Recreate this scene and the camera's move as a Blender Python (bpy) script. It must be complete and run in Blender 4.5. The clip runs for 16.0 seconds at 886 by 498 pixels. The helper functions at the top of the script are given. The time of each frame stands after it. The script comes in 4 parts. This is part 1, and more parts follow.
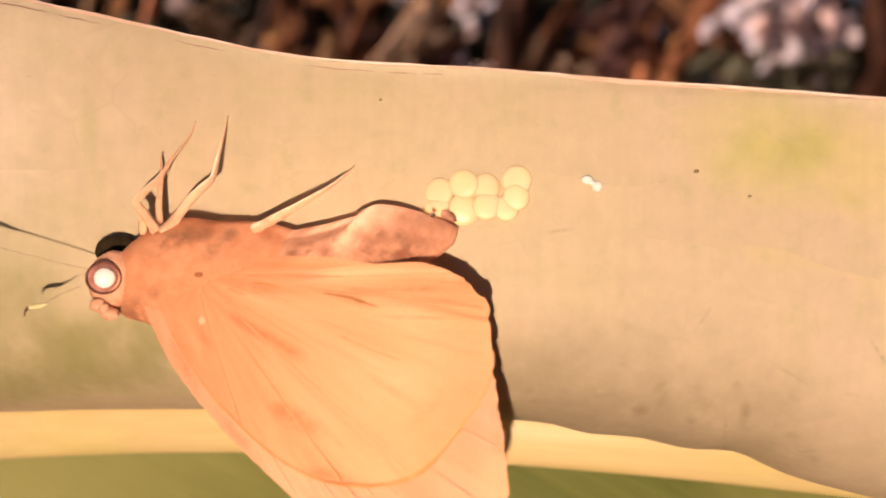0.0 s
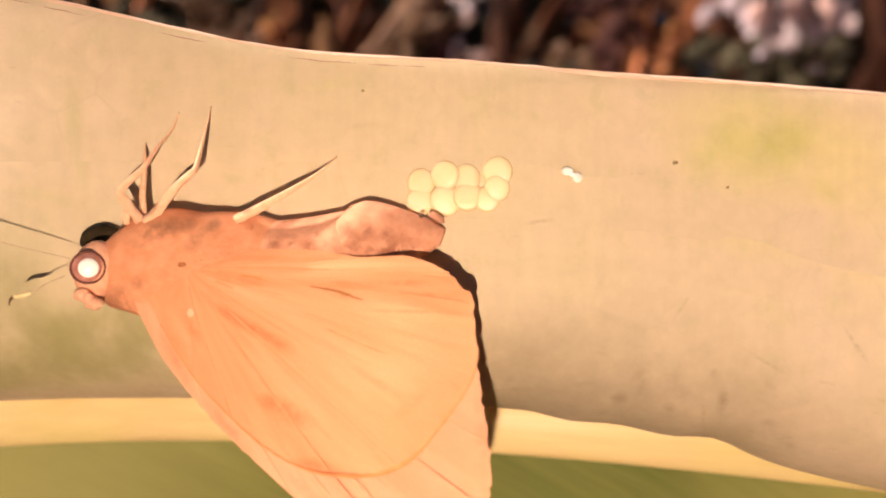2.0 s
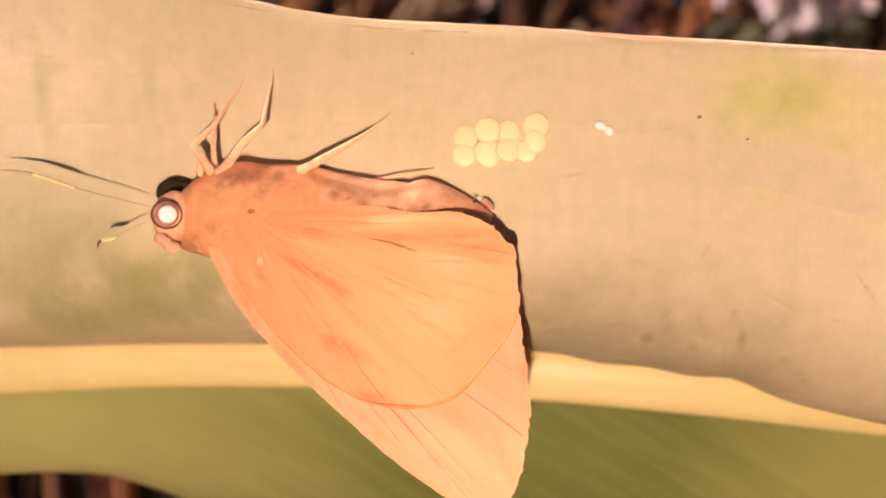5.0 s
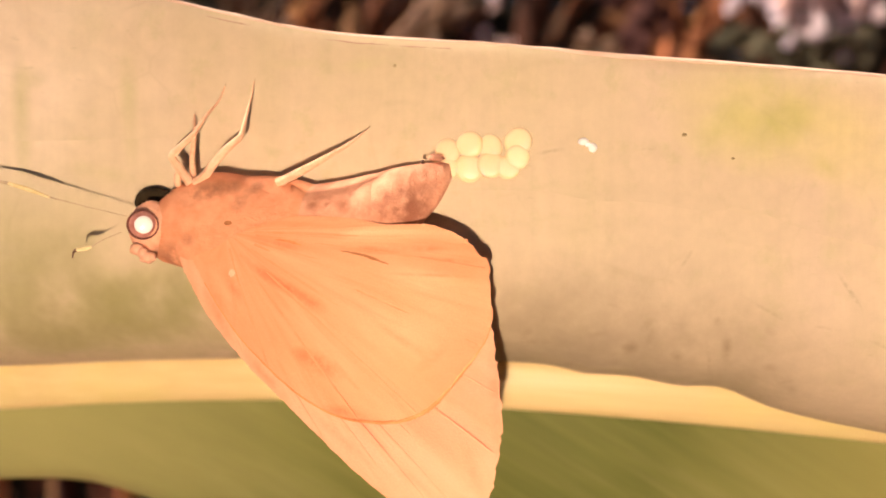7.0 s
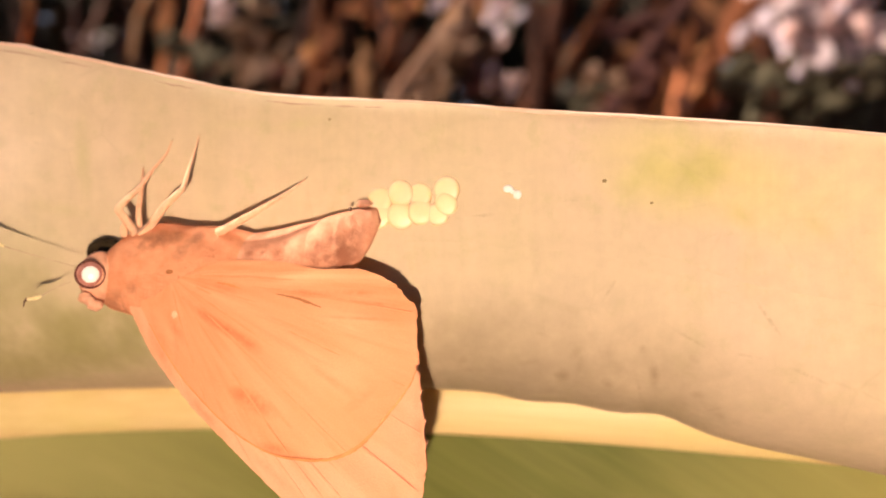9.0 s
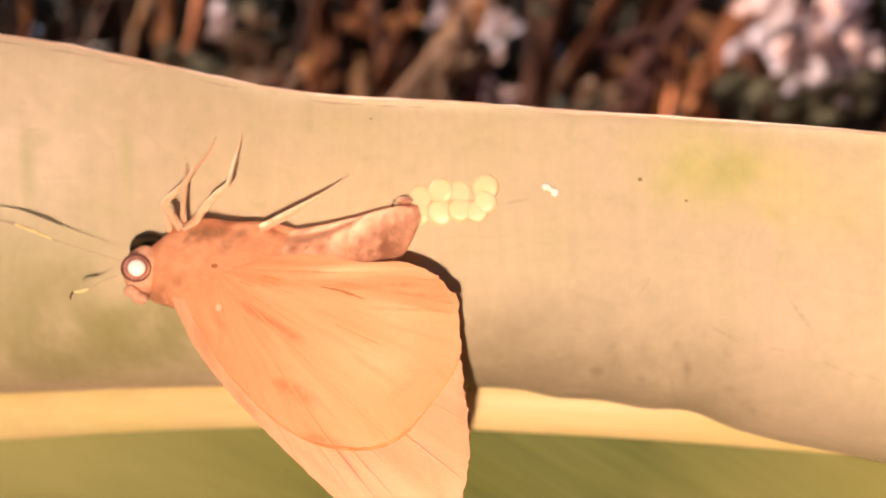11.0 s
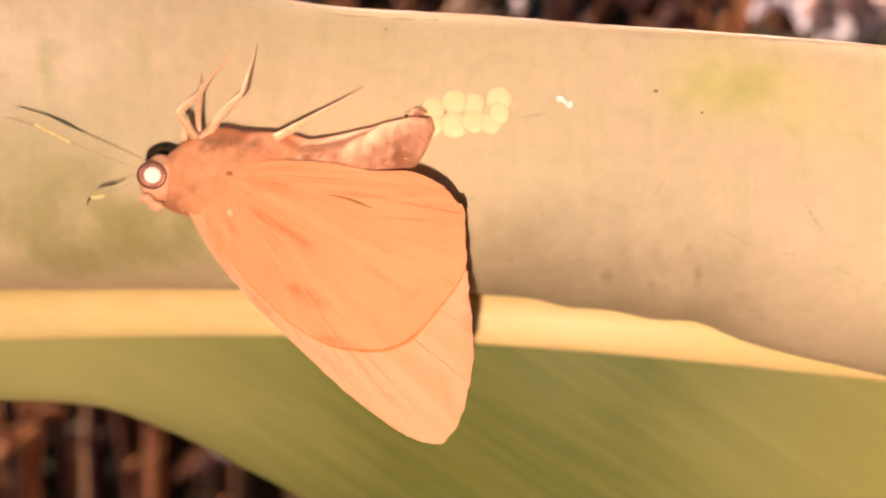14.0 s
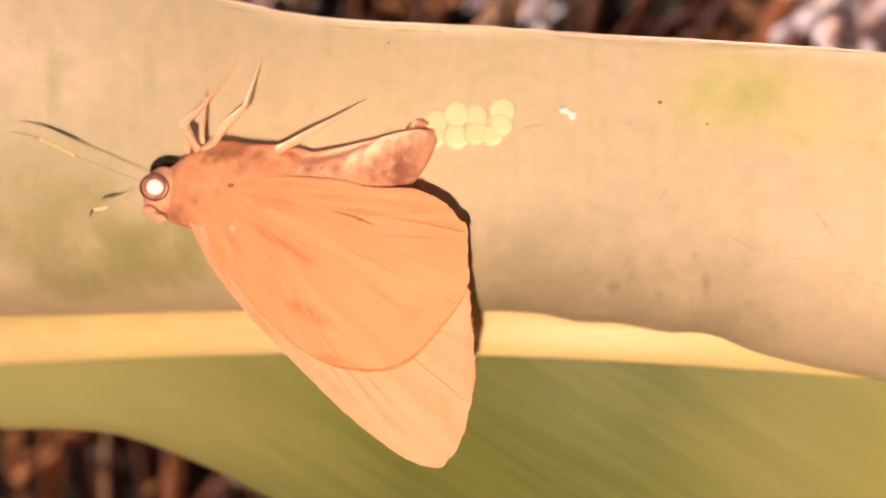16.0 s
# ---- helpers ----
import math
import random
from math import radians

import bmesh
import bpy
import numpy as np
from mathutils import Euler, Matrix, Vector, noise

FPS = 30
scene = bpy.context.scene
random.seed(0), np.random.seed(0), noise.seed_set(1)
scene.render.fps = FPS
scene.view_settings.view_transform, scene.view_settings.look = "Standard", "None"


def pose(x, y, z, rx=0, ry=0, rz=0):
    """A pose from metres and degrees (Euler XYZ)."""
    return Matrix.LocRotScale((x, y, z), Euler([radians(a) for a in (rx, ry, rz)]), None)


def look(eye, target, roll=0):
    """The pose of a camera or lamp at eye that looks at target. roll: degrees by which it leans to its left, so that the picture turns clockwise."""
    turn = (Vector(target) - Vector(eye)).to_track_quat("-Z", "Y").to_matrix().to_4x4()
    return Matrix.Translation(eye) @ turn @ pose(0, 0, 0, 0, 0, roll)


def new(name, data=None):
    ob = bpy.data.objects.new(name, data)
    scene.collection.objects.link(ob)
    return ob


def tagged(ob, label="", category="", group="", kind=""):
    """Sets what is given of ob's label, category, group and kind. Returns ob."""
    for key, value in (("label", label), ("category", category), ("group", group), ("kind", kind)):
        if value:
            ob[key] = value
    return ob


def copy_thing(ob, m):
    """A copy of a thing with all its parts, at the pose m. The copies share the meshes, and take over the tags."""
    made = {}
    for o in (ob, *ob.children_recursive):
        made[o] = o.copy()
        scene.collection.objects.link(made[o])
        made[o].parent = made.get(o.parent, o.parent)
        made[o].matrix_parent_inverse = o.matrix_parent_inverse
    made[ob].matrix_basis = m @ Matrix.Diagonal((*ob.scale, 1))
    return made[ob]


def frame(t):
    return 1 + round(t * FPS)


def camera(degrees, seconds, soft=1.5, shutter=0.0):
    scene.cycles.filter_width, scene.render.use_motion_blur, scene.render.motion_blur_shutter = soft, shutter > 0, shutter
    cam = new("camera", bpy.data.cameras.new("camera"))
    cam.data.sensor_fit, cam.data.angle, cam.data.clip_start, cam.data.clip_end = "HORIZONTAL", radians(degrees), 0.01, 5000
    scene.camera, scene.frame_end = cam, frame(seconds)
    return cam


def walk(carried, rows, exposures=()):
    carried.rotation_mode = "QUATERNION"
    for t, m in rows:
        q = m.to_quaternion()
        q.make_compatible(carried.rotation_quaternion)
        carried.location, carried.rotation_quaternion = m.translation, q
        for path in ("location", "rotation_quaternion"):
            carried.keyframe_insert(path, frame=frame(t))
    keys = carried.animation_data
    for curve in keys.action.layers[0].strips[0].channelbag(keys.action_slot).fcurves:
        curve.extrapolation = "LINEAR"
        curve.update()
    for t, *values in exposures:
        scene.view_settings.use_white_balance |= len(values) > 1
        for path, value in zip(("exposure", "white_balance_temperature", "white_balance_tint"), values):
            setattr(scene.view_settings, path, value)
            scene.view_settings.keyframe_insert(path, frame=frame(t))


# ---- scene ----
MM = 0.001
Z0 = 1.2                     # height of the leaf over the ground
cam = camera(58, 16.0, soft=1.8)
cam.data.dof.use_dof = True
cam.data.dof.focus_distance = 0.070
cam.data.dof.aperture_fstop = 18.0


def aim(eye, yaw, pitch, roll):
    """Camera pose from an eye and degrees of yaw (to the left of +y), pitch (up) and roll."""
    a, b = radians(yaw), radians(pitch)
    ahead = Vector((-math.sin(a) * math.cos(b), math.cos(a) * math.cos(b), math.sin(b)))
    return look(eye, Vector(eye) + ahead, roll)


PATH = [
    (0.0, (0.0064, -0.0673, 1.2084), 5.95, -0.39, -0.59),
    (0.5, (0.0061, -0.0674, 1.2079), 6.12, -0.15, -0.54),
    (1.0, (0.0057, -0.0668, 1.2073), 6.00, -0.31, -0.57),
    (1.5, (0.0053, -0.0672, 1.2076), 5.87, -0.73, -0.63),
    (2.0, (0.0079, -0.0678, 1.2088), 5.84, -1.43, -0.52),
    (2.5, (0.0059, -0.0703, 1.2069), 5.40, -2.30, -0.58),
    (3.0, (0.0111, -0.0706, 1.2021), 7.62, -2.01, -0.11),
    (3.5, (0.0061, -0.0733, 1.2047), 5.12, -2.64, -0.59),
    (4.0, (0.0059, -0.0738, 1.2022), 6.88, -1.26, -0.59),
    (4.2, (0.0066, -0.0741, 1.2055), 7.31, -2.01, -0.61),
    (6.3, (0.00464, -0.07508, 1.20529), 6.17, -2.45, -0.82),
    (6.5, (0.00642, -0.07477, 1.20542), 7.62, -2.35, -0.71),
    (7.0, (0.00846, -0.07342, 1.20662), 7.52, -2.21, 0.28),
    (7.5, (0.01204, -0.07382, 1.20608), 8.15, -1.36, -0.07),
    (8.0, (0.01609, -0.07430, 1.20644), 8.35, -0.55, -0.49),
    (8.5, (0.02103, -0.07418, 1.20784), 8.87, -0.24, -0.54),
    (9.0, (0.01768, -0.07483, 1.20790), 9.45, 0.07, -0.52),
    (9.5, (0.01546, -0.07434, 1.20833), 10.03, 0.43, -0.34),
    (9.7, (0.01196, -0.07564, 1.20743), 8.32, 0.65, -0.37),
    (11.8, (0.01670, -0.07765, 1.20598), 9.42, 1.22, 0.06),
    (12.0, (0.02016, -0.07597, 1.20714), 10.84, 0.99, 0.44),
    (12.5, (0.01697, -0.07729, 1.20565), 10.56, 1.18, 0.12),
    (13.0, (0.01909, -0.07556, 1.20486), 10.08, -0.21, 0.77),
    (13.5, (0.01622, -0.07676, 1.20495), 9.86, -1.14, 0.43),
    (14.0, (0.01359, -0.07773, 1.20076), 9.80, -1.29, 0.57),
    (14.5, (0.01528, -0.07722, 1.20545), 10.26, -1.03, 0.57),
    (15.0, (0.01678, -0.07678, 1.20140), 11.24, 0.04, -0.16),
    (15.5, (0.01490, -0.07638, 1.20169), 11.09, 0.00, 0.36),
    (16.0, (0.01542, -0.07647, 1.19926), 11.44, 0.74, 0.78),
]
walk(cam, [(t, aim(eye, yaw, pitch, roll)) for t, eye, yaw, pitch, roll in PATH], exposures=[(0.0, 1.0, 7000, 22), (4.2, 1.12, 7000, 22), (9.0, 1.24, 7000, 22), (16.0, 1.36, 7000, 22)])

# ---- light ----
world = bpy.data.worlds.new("sky")
scene.world = world
world.use_nodes = True
wn = world.node_tree
sky = wn.nodes.new("ShaderNodeTexSky")
sky.sky_type, sky.sun_disc = "NISHITA", False
sky.sun_elevation, sky.sun_rotation = radians(43), radians(-72)
wn.nodes["Background"].inputs["Strength"].default_value = 0.043
wn.links.new(sky.outputs["Color"], wn.nodes["Background"].inputs["Color"])

sun_data = bpy.data.lights.new("sun", "SUN")
sun_data.energy, sun_data.angle, sun_data.color = 5.0, radians(6), (1.0, 0.87, 0.72)
sun = new("sun", sun_data)
sun.matrix_world = look((-3.2, 0.85, 4.2), (0, 0.6, 1.2))

# ---- small tools ----
def P(x, y, z):
    """Millimetres about the leaf's middle, in metres."""
    return Vector((x * MM, y * MM, z * MM))


def smooth(points, n):
    """n points along a rounded line through the given ones."""
    pts = [np.array(p, float) for p in points]
    pts = [2 * pts[0] - pts[1]] + pts + [2 * pts[-1] - pts[-2]]
    out, spans = [], len(pts) - 3
    for i in range(n):
        s = i * spans / (n - 1)
        k = min(int(s), spans - 1)
        t = s - k
        a, b, c, d = pts[k:k + 4]
        out.append(0.5 * (2 * b + (c - a) * t + (2 * a - 5 * b + 4 * c - d) * t * t + (3 * b - a - 3 * c + d) * t ** 3))
    return out


def curve_z(points):
    """A smooth height over x from a few knots."""
    xs = np.array([p[0] for p in points], float)
    fine = smooth(points, 40 * len(points))
    fx, fz = [p[0] for p in fine], [p[1] for p in fine]
    return lambda x: float(np.interp(x, fx, fz))


def thing(name, label, category, at=(0, 0, 0), group="", kind=""):
    ob = new(name)
    ob.empty_display_size = 0.002
    ob.matrix_world = Matrix.Translation((at[0] * MM, at[1] * MM, Z0 + at[2] * MM))
    return tagged(ob, label, category, group, kind)


def mesh_of(bm, name, material):
    me = bpy.data.meshes.new(name)
    bmesh.ops.recalc_face_normals(bm, faces=bm.faces)
    bm.to_mesh(me)
    bm.free()
    me.materials.append(material)
    for p in me.polygons:
        p.use_smooth = True
    me.set_sharp_from_angle(angle=radians(50))
    return me


def part(name, bm, material, parent, label="", at=None):
    ob = new(name, mesh_of(bm, name, material))
    ob.parent = parent
    if at is not None:
        ob.location = at
    return tagged(ob, label) if label else ob


def grid(nu, nv, fn, thick=None, uv=None):
    """A sheet of nu x nv points fn(u, v) with u, v in 0..1; thick: the way and depth to its back face."""
    bm = bmesh.new()
    layer = bm.loops.layers.uv.new("UVMap") if uv else None
    front = [[bm.verts.new(fn(i / (nu - 1), j / (nv - 1))) for j in range(nv)] for i in range(nu)]
    sheets = [front]
    if thick is not None:
        sheets.append([[bm.verts.new(v.co + Vector(thick)) for v in row] for row in front])
    for s in sheets:
        for i in range(nu - 1):
            for j in range(nv - 1):
                f = bm.faces.new((s[i][j], s[i + 1][j], s[i + 1][j + 1], s[i][j + 1]))
                if uv:
                    for lp, (a, b) in zip(f.loops, ((i, j), (i + 1, j), (i + 1, j + 1), (i, j + 1))):
                        lp[layer].uv = (a / (nu - 1), b / (nv - 1))
    if thick is not None:
        a, b = sheets
        rim = [(i, 0) for i in range(nu)] + [(nu - 1, j) for j in range(1, nv)] + [(i, nv - 1) for i in range(nu - 2, -1, -1)] + [(0, j) for j in range(nv - 2, 0, -1)]
        for (i, j), (k, l) in zip(rim, rim[1:] + rim[:1]):
            try:
                bm.faces.new((a[i][j], a[k][l], b[k][l], b[i][j]))
            except ValueError:
                pass
    return bm


def tube(points, radii, sides=10, n=24, flat=(1.0, 1.0), bumps=0.0, seed=0, bm=None, caps=True):
    """A rounded tube in metres along a smoothed line; radii: from end to end; flat: its width and depth factors."""
    bm = bm or bmesh.new()
    line = [Vector(p) for p in smooth(points, n)]
    rr = [float(r) for r in np.interp(np.linspace(0, 1, n), np.linspace(0, 1, len(radii)), radii)]
    rings = []
    for i, c in enumerate(line):
        ahead = (line[min(i + 1, n - 1)] - line[max(i - 1, 0)]).normalized()
        side = ahead.cross(Vector((0, 1, 0)))
        side = side.normalized() if side.length > 1e-4 else Vector((1, 0, 0))
        deep = side.cross(ahead).normalized()
        ring = []
        for k in range(sides):
            a = 2 * math.pi * k / sides
            r = rr[i] * (1 + bumps * noise.noise(Vector((i * 0.6, k * 0.9, seed))))
            ring.append(bm.verts.new(c + side * (math.cos(a) * r * flat[0]) + deep * (math.sin(a) * r * flat[1])))
        rings.append(ring)
    for a, b in zip(rings, rings[1:]):
        for k in range(sides):
            bm.faces.new((a[k], a[(k + 1) % sides], b[(k + 1) % sides], b[k]))
    if caps:
        for ring in (rings[0], rings[-1]):
            bm.faces.new(ring)
    return bm


def ball(centre, radii, u=20, v=14, bumps=0.0, seed=0, bm=None, turn=None):
    bm = bm or bmesh.new()
    made = bmesh.ops.create_uvsphere(bm, u_segments=u, v_segments=v, radius=1.0)["verts"]
    for p in made:
        d = p.co.copy()
        k = 1 + bumps * noise.noise(d * 2.3 + Vector((seed, 0, 0)))
        q = Vector((d.x * radii[0] * k, d.y * radii[1] * k, d.z * radii[2] * k))
        if turn is not None:
            q = turn @ q
        p.co = Vector(centre) + q
    return bm


# ---- materials ----
class Paint:
    """A node material with short names for the nodes that it needs."""

    def __init__(self, name, rough=0.6, spec=0.3):
        self.m = bpy.data.materials.new(name)
        self.m.use_nodes = True
        self.t = self.m.node_tree
        self.b = self.t.nodes["Principled BSDF"]
        self.b.inputs["Roughness"].default_value = rough
        self.b.inputs["Specular IOR Level"].default_value = spec

    def put(self, socket, value):
        if hasattr(value, "is_output"):
            self.t.links.new(value, socket)
        else:
            socket.default_value = value

    def node(self, kind, **given):
        n = self.t.nodes.new(kind)
        for key, value in given.items():
            self.put(n.inputs[key.replace("_", " ")], value)
        return n

    def place(self, scale=(1, 1, 1), turn=(0, 0, 0), uv=False, shift=(0, 0, 0)):
        c = self.t.nodes.new("ShaderNodeTexCoord")
        return self.node("ShaderNodeMapping", Vector=c.outputs["UV" if uv else "Object"], Scale=scale, Rotation=[radians(a) for a in turn], Location=shift).outputs[0]

    def noise(self, at, scale, detail=4.0, rough=0.55, warp=0.0):
        return self.node("ShaderNodeTexNoise", Vector=at, Scale=scale, Detail=detail, Roughness=rough, Distortion=warp).outputs["Fac"]

    def ramp(self, value, *stops):
        n = self.t.nodes.new("ShaderNodeValToRGB")
        e = n.color_ramp.elements
        while len(e) < len(stops):
            e.new(0.5)
        for one, (where, colour) in zip(e, stops):
            one.position = where
            one.color = (*colour, 1) if not isinstance(colour, (int, float)) else (colour, colour, colour, 1)
        self.put(n.inputs["Fac"], value)
        return n.outputs["Color"]

    def mix(self, a, b, by, how="MIX"):
        n = self.t.nodes.new("ShaderNodeMixRGB")
        n.blend_type = how
        for key, value in (("Fac", by), ("Color1", a), ("Color2", b)):
            self.put(n.inputs[key], (*value, 1) if isinstance(value, tuple) and len(value) == 3 else value)
        return n.outputs[0]

    def spot(self, at, centre, size):
        """1 in the middle of a soft round patch, 0 outside it."""
        n = self.node("ShaderNodeVectorMath", Vector=at)
        n.operation = "DISTANCE"
        n.inputs[1].default_value = centre
        return self.ramp(self.times(n.outputs["Value"], 1.0 / size), (0.15, 1.0), (1.0, 0.0))

    def patch(self, at, centre, length, width, turn=0.0, core=0.2):
        """1 in the middle of a long soft patch in the x-z plane, 0 outside it; turn: degrees up from +x."""
        n = self.node("ShaderNodeMapping", Vector=at, Location=(centre[0], 0, centre[1]), Rotation=(0, radians(-turn), 0), Scale=(length, 1e6, width))
        n.vector_type = "TEXTURE"
        far = self.node("ShaderNodeVectorMath", Vector=n.outputs[0])
        far.operation = "LENGTH"
        return self.ramp(far.outputs["Value"], (core, 1.0), (1.0, 0.0))

    def times(self, a, b, how="MULTIPLY"):
        n = self.t.nodes.new("ShaderNodeMath")
        n.operation = how
        self.put(n.inputs[0], a)
        self.put(n.inputs[1], b)
        return n.outputs[0]

    def bump(self, height, depth, strength=0.5):
        n = self.node("ShaderNodeBump", Height=height, Distance=depth, Strength=strength)
        self.put(self.b.inputs["Normal"], n.outputs["Normal"])

    def colour(self, c):
        self.put(self.b.inputs["Base Color"], (*c, 1) if isinstance(c, tuple) else c)
        return self.m


def waxy_leaf():
    p = Paint("waxy_leaf", 0.62, 0.25)
    mm = p.place((1000, 1000, 1000))
    veins = p.place((900, 900, 40), (0, -8, 0))
    broad = p.noise(p.place((1000, 1000, 150)), 0.045, 3)
    base = p.ramp(broad, (0.30, (0.56, 0.47, 0.29)), (0.50, (0.62, 0.50, 0.34)), (0.72, (0.66, 0.52, 0.38)))
    mottled = p.noise(mm, 0.30, 6, 0.65)
    base = p.mix(base, (0.40, 0.40, 0.17), p.ramp(mottled, (0.54, 0.0), (0.80, 0.55)))
    edge = p.ramp(p.noise(mm, 0.22, 5, 0.6), (0.30, 0.1), (0.60, 1.0))
    # stains; the two widest entries are light painted into the leaf's dim corners
    # x, z, length, width, turn, colour, strength
    stains_and_lift = (((27.0, 14.8), 9.5, 5.5, -14, (0.60, 0.54, 0.19), 0.85), ((35.5, 12.5), 8.5, 5.5, -30, (0.68, 0.57, 0.24), 0.7), ((28.2, 14.2), 4.4, 2.6, 32, (0.43, 0.42, 0.14), 0.75), ((23.6, 14.4), 3.6, 1.9, 48, (0.46, 0.45, 0.17), 0.7),
              ((32.4, 10.6), 2.2, 1.2, -40, (0.50, 0.45, 0.18), 0.6), ((38.6, 9.8), 2.4, 1.0, -50, (0.46, 0.42, 0.16), 0.6), ((33.0, 6.8), 1.4, 2.6, 0, (0.50, 0.46, 0.24), 0.5),
              ((46.0, 17.0), 15.0, 30.0, 0, (0.86, 0.72, 0.42), 0.75), ((-46.0, 18.0), 21.0, 22.0, 0, (0.86, 0.71, 0.55), 0.9), ((-41.6, 17.2), 1.1, 4.8, 0, (0.43, 0.42, 0.17), 0.75), ((-40.6, 19.6), 1.6, 1.2, 0, (0.44, 0.42, 0.18), 0.5),
              ((-31.6, 18.2), 1.1, 5.2, 0, (0.45, 0.43, 0.19), 0.7), ((-34.6, 13.0), 4.0, 1.0, -10, (0.46, 0.43, 0.20), 0.5), ((10.3, 7.4), 3.0, 2.0, 20, (0.47, 0.42, 0.22), 0.5), ((-9.0, 20.4), 3.2, 0.8, 10, (0.55, 0.50, 0.26), 0.6),
              ((2.0, 17.8), 2.6, 1.2, 30, (0.55, 0.48, 0.28), 0.4), ((-15.0, 20.6), 4.0, 0.7, 0, (0.56, 0.50, 0.26), 0.4))
    for centre, length, width, turn, c, k in stains_and_lift:
        base = p.mix(base, c, p.times(p.times(p.patch(mm, centre, length, width, turn, 0.05), edge if width < 4 else p.ramp(p.noise(mm, 0.14, 3, 0.5), (0.28, 0.3), (0.6, 1.0))), k))
    for x, z, length, turn in ((18.0, -2.6, 2.6, 68), (17.0, -4.9, 1.8, 60), (23.6, -4.2, 3.4, -74), (24.5, -6.6, 1.6, -76), (12.0, -3.6, 2.0, 20), (30.4, -6.0, 1.8, 30), (9.0, 0.6, 2.2, -14), (27.6, 1.2, 2.4, -30), (34.5, 3.0, 2.2, -56), (17.4, 12.4, 1.2, 4), (8.6, 12.2, 1.6, 10),
                              (14.0, 1.2, 1.6, -16), (38.0, -2.0, 2.2, -24), (20.6, 5.4, 1.6, 60), (33.0, -0.4, 1.4, -10), (2.6, 4.0, 1.2, 30)):
        base = p.mix(base, (0.27, 0.21, 0.12), p.times(p.times(p.patch(mm, (x, z), length, 0.26, turn, 0.0), p.ramp(p.noise(mm, 1.4, 3), (0.36, 0.0), (0.60, 1.0))), 0.55))
    # the leaf's own olive blotches, with shade above the midrib painted in too
    olive_and_shade = (((-34, 0, 4), 15, (0.44, 0.39, 0.21), 0.7), ((-38.5, 0, -1.4), 10, (0.26, 0.24, 0.09), 0.9), ((-27.9, 0, -0.4), 7, (0.22, 0.22, 0.08), 0.9), ((-33, 0, -3), 11, (0.29, 0.26, 0.11), 0.85), ((-45, -2, 0), 12, (0.30, 0.27, 0.115), 0.85), ((-48, -2, 8), 12, (0.44, 0.40, 0.21), 0.6), ((-20, 8, -3), 12, (0.33, 0.29, 0.14), 0.8), ((-52, 8, -4), 10, (0.36, 0.32, 0.15), 0.7))
    # dull brown patches that paint the fold's shading into the leaf colour
    fold_shade = (((15, 1.5), 24, 15.0, -6, (0.49, 0.40, 0.27), 0.7), ((7, -2), 12, 9, 0, (0.37, 0.30, 0.195), 0.7), ((14, -3.6), 22, 11.0, 0, (0.355, 0.285, 0.20), 0.85), ((28, -5.6), 17, 9.0, -10, (0.40, 0.32, 0.22), 0.7), ((6, -4), 10, 7.5, 0, (0.32, 0.265, 0.17), 0.8), ((17, -5), 7, 4, 10, (0.32, 0.26, 0.17), 0.6), ((27, -7), 7, 3, -10, (0.33, 0.27, 0.17), 0.6), ((40, -8.5), 12, 5, -14, (0.43, 0.345, 0.23), 0.55), ((44, -4.5), 16, 9, -12, (0.55, 0.44, 0.31), 0.5))
    for centre, length, width, turn, c, k in fold_shade:
        base = p.mix(base, c, p.times(p.times(p.patch(mm, centre, length, width, turn, 0.1), p.ramp(p.noise(mm, 0.20, 4, 0.6), (0.28, 0.5), (0.60, 1.0))), k))
    for centre, size, c, k in olive_and_shade:
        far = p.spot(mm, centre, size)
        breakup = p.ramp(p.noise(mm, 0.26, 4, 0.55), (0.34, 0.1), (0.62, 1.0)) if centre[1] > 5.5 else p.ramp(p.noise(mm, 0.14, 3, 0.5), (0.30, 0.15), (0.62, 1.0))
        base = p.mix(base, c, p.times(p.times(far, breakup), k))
    # dark cracks along the fold: x, z, length, width, turn, strength
    for x, z, length, width, turn, k in ((16.3, -3.2, 1.1, 0.5, 56, 0.8), (17.5, -0.7, 1.0, 0.3, 64, 0.6), (24.9, -2.7, 1.9, 0.35, -80, 0.7), (23.7, -0.1, 0.5, 0.3, 0, 0.5), (20.6, -3.8, 0.9, 0.35, -46, 0.6), (6.4, -2.1, 1.2, 0.3, 50, 0.5), (7.0, -3.0, 2.2, 0.28, 2, 0.45), (17.9, -2.0, 1.5, 0.25, 75, 0.35), (28.3, -0.9, 0.8, 0.25, -30, 0.4), (28.9, -4.5, 0.9, 0.3, -10, 0.4), (13.1, -1.8, 1.5, 0.25, 8, 0.35), (15.7, -3.1, 0.6, 0.25, 0, 0.35), (31.2, -6.6, 0.9, 0.3, -50, 0.4), (10.7, -5.5, 1.2, 0.3, 30, 0.35)):
        base = p.mix(base, (0.22, 0.165, 0.10), p.times(p.times(p.patch(mm, (x, z), 0.9 * length, 1.8 * width, turn, 0.0), p.ramp(p.noise(mm, 0.9, 3), (0.30, 0.2), (0.55, 1.0))), 0.75 * k))
    scratch = p.ramp(p.noise(p.place((420, 1000, 1500), (0, 24, 0)), 0.9, 4, 0.6), (0.64, 0.0), (0.74, 0.5))
    base = p.mix(base, (0.38, 0.33, 0.19), p.times(scratch, p.ramp(p.noise(mm, 0.10, 3), (0.48, 0.0), (0.62, 0.8))))
    base = p.mix(base, p.ramp(p.noise(mm, 0.55, 5, 0.6), (0.32, 0.88), (0.68, 1.06)), 0.5, "MULTIPLY")
    fine = p.noise(veins, 1.2, 3)
